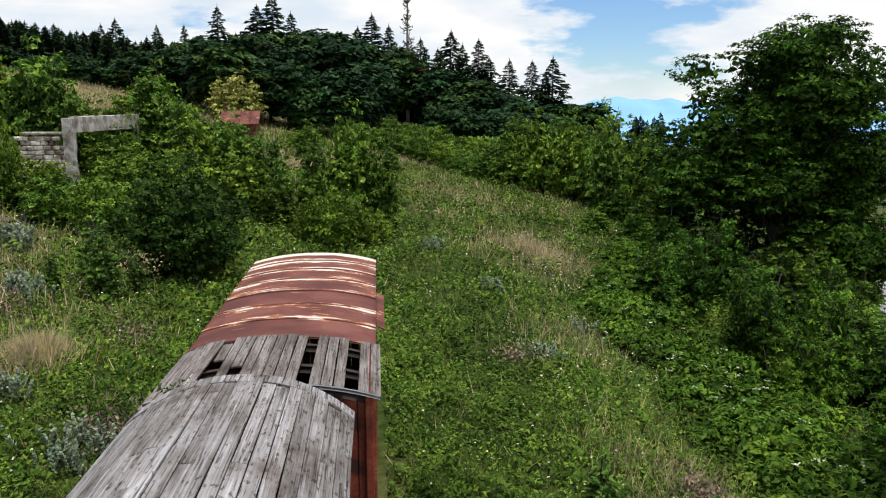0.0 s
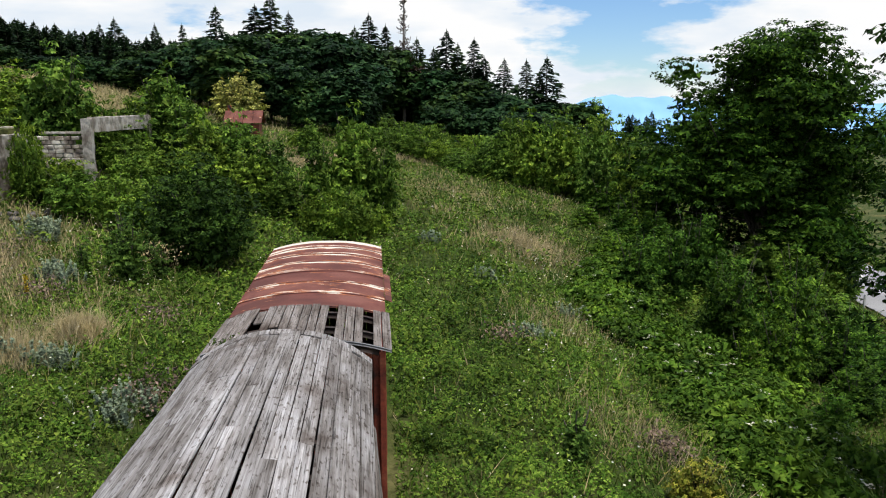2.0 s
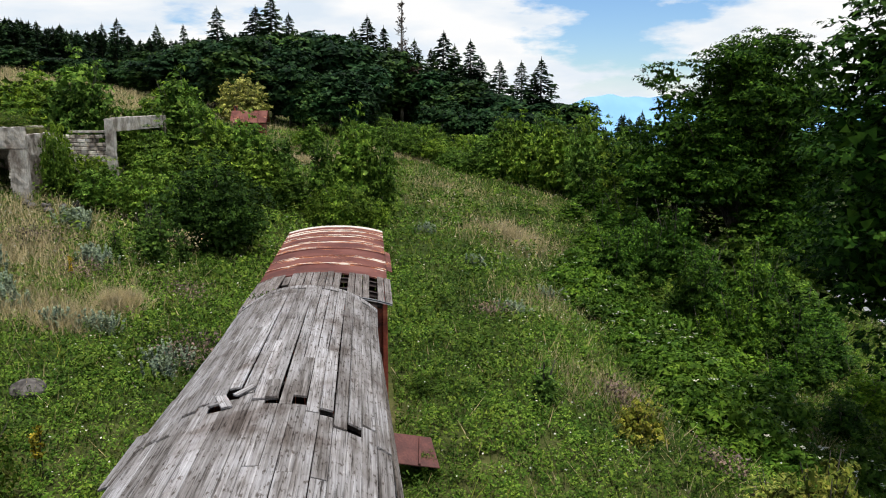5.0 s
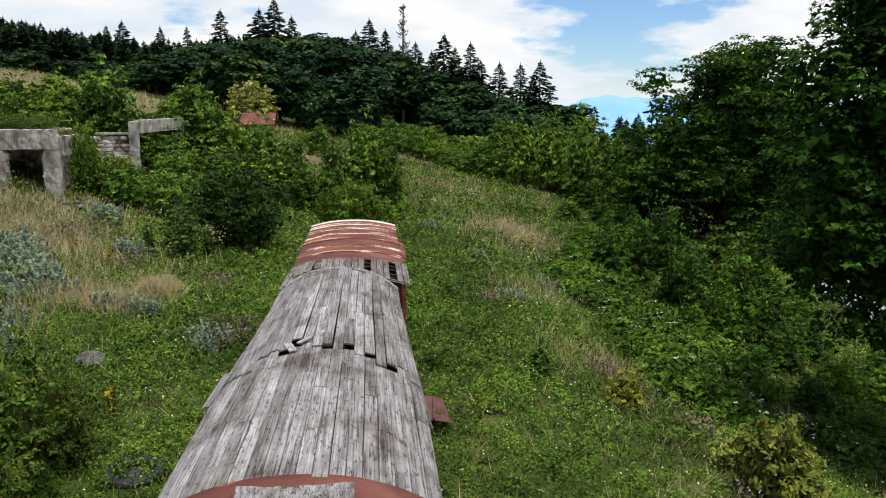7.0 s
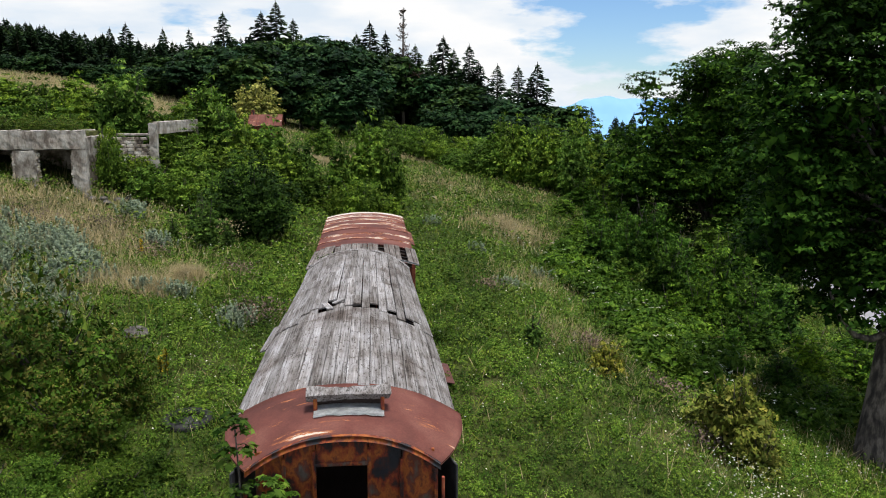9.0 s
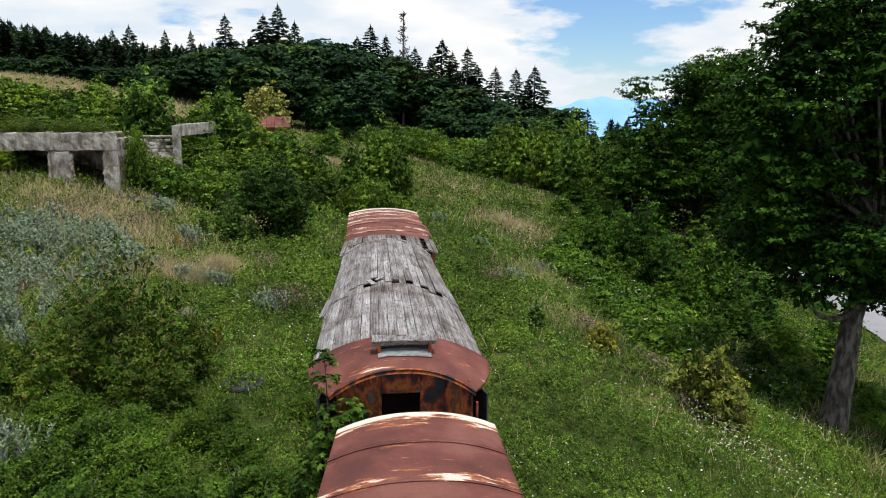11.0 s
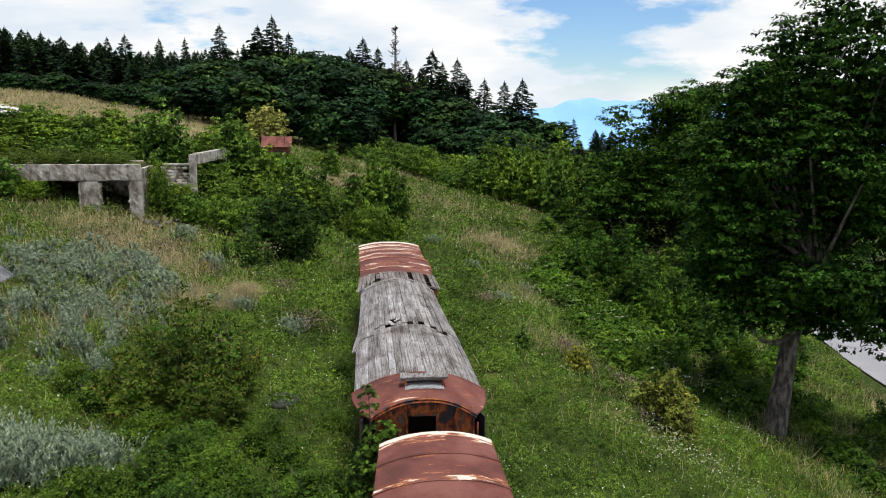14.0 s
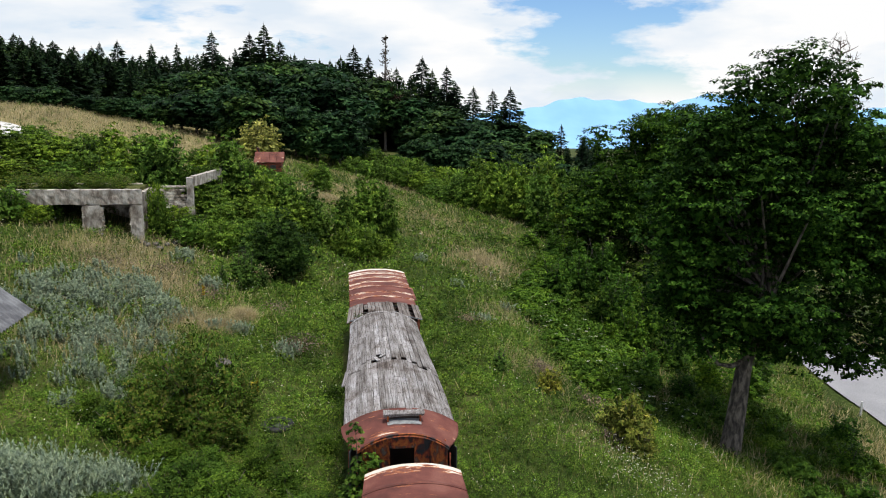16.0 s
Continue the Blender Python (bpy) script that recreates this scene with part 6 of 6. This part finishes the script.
def fallen_plate():
    p = thing("fallen_door", "rust-red steel door leaning out of the grass", "door", (1.8, 8.6, 0.95))
    box("door_plate", (1.1, 0.9, 0.03), (0, 0, 0), DULL_RED, p, Matrix.Rotation(radians(18), 4, "Y") @ Matrix.Rotation(radians(14), 4, "X") @ Matrix.Rotation(radians(12), 4, "Z"))
    box("door_rib", (0.05, 0.85, 0.05), (0.2, 0, -0.02), DULL_RED, p, Matrix.Rotation(radians(18), 4, "Y") @ Matrix.Rotation(radians(14), 4, "X"))


fallen_plate()


def road_bits():
    for i in range(10):
        y = -6 + i * 9.0
        pts = [(30.5 + 0.03 * (k - 5) + 0.0022 * (k - 5) ** 2 + 3.75, k) for k in np.arange(y, y + 3.2, 0.8)]
        ribbon("trim", pts, 0.07, 0.126, WHITE_PAINT, "white painted road dash", "road marking")
    for y in (22.0, 47.0):
        x = 30.5 + 0.03 * (y - 5) + 0.0022 * (y - 5) ** 2 - 0.5
        p = thing("marker_post", "white roadside marker post", "post", (x, y, land_at(x, y)), "marker posts")
        box("post", (0.12, 0.1, 1.0), (0, 0, 0.5), WHITE_PAINT, p)
    pth = [(-62, 58), (-52, 60), (-45, 61.5), (-40, 63), (-37.4, 64.2), (-35.4, 64.2), (-34.3, 62), (-33.2, 58), (-31.8, 53), (-30.4, 48), (-29.9, 44), (-30.5, 40), (-33, 32), (-36, 26)]
    t = np.linspace(0, len(pth) - 1, 90)
    bend = np.ones(7) / 7
    pth = np.stack([np.interp(t, range(len(pth)), [p[k] for p in pth]) for k in (0, 1)], -1)
    pth = np.stack([np.convolve(pth[:, k], bend, "valid") for k in (0, 1)], -1)
    ribbon("pavement", pth, 0.95, 0.24, GRAVEL, "pale gravel track on the hillside", "track")


road_bits()


# ---- grass and flowers ----
def outside_things(x, y):
    wag = (x > -1.75) & (x < 1.6) & (y < 18.8) & (y > -13.5)
    rx = 30.5 + 0.03 * (y - 5) + 0.0022 * (y - 5) ** 2
    road = (x > rx - 0.2) & (x < rx + 7.2)
    track = (np.abs(x - np.interp(y, [32, 40, 45.5, 50, 56, 62, 64], [-33, -30.5, -30, -31, -32.6, -34.3, -36])) < 1.4) & (y > 30) & (y < 65.5)
    return ~(wag | road | track)


def scatter(r, n, d0=9.5, d1=112.0, power=0.45, wedge=0.62):
    """Spots in the seen part of the meadow, thinner with distance."""
    d = (d0 ** power + r.random(n) * (d1 ** power - d0 ** power)) ** (1 / power)
    y = d - 12.0
    x = r.uniform(-wedge, wedge, n) * (y + 24)
    k = outside_things(x, y)
    return x[k], y[k], d[k] + 4


def blade_mesh(name, x, y, h, w, r, mat, lean=0.35):
    n = len(x)
    z = land(x, y) - 0.03
    a = r.uniform(0, 6.28, n)
    s = np.stack([np.cos(a), np.sin(a), np.zeros(n)], -1) * (w * 0.5)[:, None]
    d = np.stack([r.normal(size=n) * lean, r.normal(size=n) * lean, np.ones(n)], -1) * h[:, None]
    p = np.stack([x, y, z], -1)
    bow = np.stack([r.normal(size=n) * 0.25, r.normal(size=n) * 0.25, np.zeros(n)], -1)
    v = np.stack([p - s, p + s, p + d + s * 0.1 + bow * h[:, None]], 1).reshape(-1, 3)
    i = np.arange(n)[:, None] * 3
    me = mesh_np(name, v, i + np.array([[0, 1, 2]]), mat)
    return me


def dryness(x, y):
    """How bleached the meadow is, 0 to 1."""
    blot = 0.5 + 0.5 * np.sin(x * 0.55 + 2.1 * np.sin(y * 0.23)) * np.sin(y * 0.41 + 1.4 * np.sin(x * 0.3))
    left = np.clip((-x - 6.5) / 5, 0, 1) * np.clip((y - 7) / 5, 0, 1)
    far = np.clip((y - 28) / 30, 0, 1) * 0.75
    strip = np.exp(-(((x - 9.5) / 3.0) ** 2 + ((y - 39) / 6.0) ** 2)) + 0.7 * np.exp(-(((x - 8.2) / 1.6) ** 2 + ((y - 9) / 9.0) ** 2))
    hill = np.clip((-x - 14) / 8, 0, 1) * np.clip((y - 40) / 12, 0, 1)
    return np.clip(left * 0.9 * (0.4 + blot) + far * blot + strip * 0.7 + hill * 0.8 + 0.1 * blot, 0, 0.9)


def meadow():
    r = np.random.default_rng(99)
    x, y, d = scatter(r, 60000, 13.0)
    k = r.random(len(x)) < dryness(x, y) * 1.15
    x, y, d = x[k], y[k], d[k]
    kk = np.clip(d / 22, 0.8, 3.2)
    tagged(new("bleached_grass", blade_mesh("bleached_grass", x, y, r.uniform(0.25, 0.6, len(x)), 0.026 * kk, r, DRY, 0.35)), "thin bleached grass stalks across the meadow", "grass", kind="stuff")
    x, y, d = scatter(r, 110000)
    k = r.random(len(x)) > dryness(x, y) * 0.6
    x, y, d = x[k], y[k], d[k]
    k = np.clip(d / 22, 0.8, 3.2)
    h = r.uniform(0.15, 0.45, len(x)) * np.clip(k, 1, 1.4)
    tagged(new("meadow_grass", blade_mesh("meadow_grass", x, y, h, 0.026 * k * r.uniform(0.7, 1.3, len(x)), r, GRASS)), "tall green meadow grass", "grass", kind="stuff")
    # coarse grass on the bank down to the road
    x, y = r.uniform(11, 31, 26000), r.uniform(-6, 42, 26000)
    k = outside_things(x, y)
    x, y = x[k], y[k]
    tagged(new("bank_grass", blade_mesh("bank_grass", x, y, r.uniform(0.2, 0.6, len(x)), r.uniform(0.03, 0.06, len(x)), r, GRASS)), "yellow-green grass on the bank above the road", "grass", kind="stuff")
    x, y = r.uniform(14, 31, 12000), r.uniform(-4, 30, 12000)
    k = outside_things(x, y)
    x, y = x[k], y[k]
    tagged(new("dry_bank_grass", blade_mesh("dry_bank_grass", x, y, r.uniform(0.3, 0.7, len(x)), r.uniform(0.03, 0.05, len(x)), r, DRY)), "bleached grass stalks on the road bank", "grass", kind="stuff")
    # broad weed leaves in low domed clumps
    def clumps(n, per, far, wide, tall, leaf, pick):
        cx, cy, d = scatter(r, n, 9.5, far)
        k = pick(cx, cy)
        cx, cy, d = cx[k], cy[k], d[k]
        k = np.clip(d / 24, 0.55, 2.4)[:, None]
        h = unit(r.normal(size=(len(cx), per, 3)))
        h[..., 2] = np.abs(h[..., 2])
        reach = r.uniform(0.6, 1.4, (len(cx), 1)) * r.uniform(0.5, 1.1, (len(cx), per))
        lx, ly = cx[:, None] + h[..., 0] * reach * wide * k, cy[:, None] + h[..., 1] * reach * wide * k
        lz = land(lx, ly) + (0.05 + h[..., 2] * reach * tall) * np.sqrt(k)
        keep = outside_things(lx, ly)
        c = np.stack([lx, ly, lz], -1)[keep]
        nn = unit(h[keep] * 0.7 + np.array([0, 0, 0.5]) + r.normal(size=c.shape) * 0.35)
        return leaf_tris(r, c, nn, np.repeat(leaf * k, per, 1)[keep], 0.6)

    v, q = clumps(30000, 20, 112.0, 0.2, 0.28, 0.07, lambda x, y: r.random(len(x)) > dryness(x, y) * 1.0)
    v2, q2 = clumps(15000, 22, 40.0, 0.17, 0.2, 0.062, lambda x, y: r.random(len(x)) > dryness(x, y) * 0.6)
    v, q = np.concatenate([v, v2]), np.concatenate([q, q2 + len(v)])
    tagged(new("meadow_weeds", mesh_np("meadow_weeds", v, q, WEED)), "broad-leaved green weeds in the meadow", "weeds", kind="stuff")

    # taller leafy herbs in drifts
    def drifts(x, y):
        drift = np.sin(x * 0.8 + 1.7 * np.sin(y * 0.45)) * np.sin(y * 0.6 + np.sin(x * 0.5)) + 0.6 * (np.abs(x + 4) < 3.5) * (y < 8)
        return r.random(len(x)) < (0.3 + 0.6 * drift) * (1 - dryness(x, y) * 0.7)

    v, q = clumps(9000, 34, 85, 0.34, 0.62, 0.095, drifts)
    tagged(new("tall_herbs", mesh_np("tall_herbs", v, q, HERB)), "taller green leafy herbs in drifts", "weeds", kind="stuff")
    # bleached grass in patches
    xs, ys = [], []
    for px, py, pr, n in ((-7.0, 19.2, 0.6, 3000), (-7.8, 17.2, 0.7, 1800), (-9.4, 18.0, 1.6, 1500), (9.8, 39, 2.4, 2200), (-13, 24, 3.0, 2200), (-16, 28.5, 3.5, 2200), (-3.3, 57, 1.5, 3600), (-2.8, 64, 2.2, 3000), (4, 78, 5, 2600), (8.0, 24, 2.5, 900), (-30, 72, 16, 7000), (-22, 68, 10, 3500), (-40, 80, 10, 2500), (-12, 22, 6, 2500), (7, 55, 6, 1500), (7.5, 14, 1.6, 700), (-11.5, 13, 2.5, 1200)):
        xs.append(px + r.normal(size=n) * pr * 0.55)
        ys.append(py + r.normal(size=n) * pr * 0.7)
    x, y = np.concatenate(xs), np.concatenate(ys)
    k = outside_things(x, y)
    x, y = x[k], y[k]
    kk = np.clip((y + 8) / 24, 0.9, 3.0)
    tagged(new("dry_grass", blade_mesh("dry_grass", x, y, r.uniform(0.35, 0.8, len(x)), 0.022 * kk, r, DRY, 0.3)), "bleached straw-coloured grass patches", "grass", kind="stuff")
    # grey-green wormwood
    xs, ys, hs = [], [], []
    for px, py, pr, n, hh in ((-8.5, 0.9, 0.25, 900, 0.95), (-9.6, 0.2, 0.4, 1800, 1.1), (-10.6, 0.4, 0.4, 1500, 1.1), (-11.8, 0.6, 0.4, 900, 1.0), (-11.7, 28.9, 0.35, 300, 1.0), (-9.4, 24.2, 0.5, 300, 0.8), (-11.0, 15.0, 1.6, 1700, 0.8), (-13.0, 18.5, 1.8, 1700, 0.8), (-11.4, 10.5, 1.2, 1100, 0.8), (-14.2, 22, 1.2, 900, 0.8), (-12.3, 20.5, 0.7, 700, 0.9), (-4.4, 14.5, 0.3, 260, 0.7), (-9.8, 7.2, 0.8, 700, 0.8), (-15.8, 20, 1.6, 1500, 0.8), (-10.6, 18.6, 0.4, 400, 0.9), (-7.6, 16.9, 0.5, 400, 0.7), (-14, 13, 1.6, 1500, 0.8), (-16.5, 16, 1.4, 1200, 0.8), (6.0, 30, 0.4, 200, 0.6), (4.2, 36.5, 0.6, 250, 0.6), (6.3, 21, 0.35, 200, 0.6), (9.0, 26, 0.5, 200, 0.6)):
        stems_n = max(14, n // 5)
        tuft = max(1, stems_n // 11)
        pick = r.integers(0, tuft, stems_n)
        xs.append((px + r.normal(size=tuft) * pr * 0.95)[pick] + r.normal(size=stems_n) * 0.2)
        ys.append((py + r.normal(size=tuft) * pr * 1.1)[pick] + r.normal(size=stems_n) * 0.15)
        hs.append(hh * r.uniform(0.6, 1.1, stems_n))
    x, y, hh = np.concatenate(xs), np.concatenate(ys), np.concatenate(hs)
    n, per = len(x), 26
    foot = np.stack([x, y, land(x, y)], -1)
    stem_up = unit(np.stack([r.normal(size=n) * 0.16, r.normal(size=n) * 0.16, np.ones(n)], -1))
    f = r.uniform(0.1, 1.0, (n, per))
    a = r.uniform(0, 6.28, (n, per))
    out = np.stack([np.cos(a), np.sin(a), np.zeros_like(a)], -1)
    side = np.stack([-np.sin(a), np.cos(a), np.zeros_like(a)], -1)
    ln = (hh[:, None] * (0.24 - 0.17 * f))[..., None]
    base = foot[:, None] + stem_up[:, None] * (hh[:, None] * f)[..., None]
    tip = base + ln * (out * 0.75 + stem_up[:, None] * 0.8)
    wide = np.clip(0.006 + 0.0016 * (y + 10), 0.017, 0.07)[:, None, None]
    v = np.stack([base - side * wide, base + side * wide, tip], 2).reshape(-1, 3)
    tagged(new("wormwood", mesh_np("wormwood", v, np.arange(len(v)).reshape(-1, 3), WORMWOOD)), "silvery grey-green wormwood clumps", "weeds", kind="stuff")
    # small flower heads
    x, y, d = scatter(r, 6500, 9.5, 75)
    thin = 0.5 + 0.5 * np.sin(x * 0.7 + 2 * np.sin(y * 0.3)) * np.sin(y * 0.55)
    k = r.random(len(x)) < thin
    x, y, d = x[k], y[k], d[k]
    extra = [(8.3, 4.2, 0.9, 90), (8.9, 3.0, 1.0, 90), (7.6, 2.0, 1.2, 80), (9.6, 1.2, 1.2, 60), (12, 18, 2.4, 90), (11.5, 26, 2.5, 90), (9.0, 33, 2, 90), (-13, 29, 3, 120), (-7, 26, 1.5, 40), (12.5, 8.5, 1.5, 60)]
    x = np.concatenate([x] + [px + r.normal(size=n) * pr * 0.6 for px, py, pr, n in extra])
    y = np.concatenate([y] + [py + r.normal(size=n) * pr for px, py, pr, n in extra])
    k = outside_things(x, y)
    x, y = x[k], y[k]
    c = np.stack([x, y, land(x, y) + r.uniform(0.35, 0.65, len(x))], -1)
    v, q = leaf_quads(r, c, unit(np.array([0, -0.2, 1.0]) + r.normal(size=c.shape) * 0.3), np.clip(0.024 + 0.0012 * (y + 8), 0.042, 0.085), 1.0, 0.02)
    tagged(new("white_flowers", mesh_np("white_flowers", v, q, WHITE_PETAL)), "small white wild flowers in the grass", "flowers", kind="stuff")
    # flat white flower heads over the elder thicket
    y = r.uniform(11, 34, 90)
    x = np.interp(y, [10, 20, 34], [11.4, 10.0, 11.2]) + r.uniform(-0.6, 3.6, 90)
    base = np.stack([x, y, land(x, y) + r.uniform(0.8, 1.2, 90)], -1)
    c = (base[:, None] + r.normal(size=(90, 5, 3)) * np.array([0.06, 0.06, 0.01])).reshape(-1, 3)
    v, q = leaf_tris(r, c, unit(np.array([0, 0, 1.0]) + r.normal(size=c.shape) * 0.2), 0.07, 0.9)
    tagged(new("white_umbels", mesh_np("white_umbels", v, q, WHITE_PETAL)), "flat white flower heads over the thicket", "flowers", kind="stuff")
    xs, ys = [], []
    for px, py, pr, n in ((9.0, 9.8, 0.5, 300), (9.4, 8.0, 0.4, 250), (7.6, 13.2, 0.5, 300), (-3.9, 15.6, 1.0, 700), (-9.2, 22.5, 0.7, 350), (10.5, 40, 2.2, 250), (5.3, 20.8, 0.6, 300), (-12.5, 26, 1.2, 500), (-15.5, 25.5, 1.5, 500), (-5.5, 21.5, 0.8, 350), (8.6, 6.2, 0.4, 200)):
        xs.append(px + r.normal(size=n) * pr * 0.6)
        ys.append(py + r.normal(size=n) * pr * 0.7)
    x, y = np.concatenate(xs), np.concatenate(ys)
    c = np.stack([x, y, land(x, y) + r.uniform(0.15, 0.6, len(x))], -1)
    v, q = leaf_quads(r, c, unit(r.normal(size=c.shape) + np.array([0, 0, 0.6])), 0.09, 0.6)
    tagged(new("mauve_weeds", mesh_np("mauve_weeds", v, q, MAUVE)), "mauve-brown flowering weeds", "weeds", kind="stuff")


meadow()
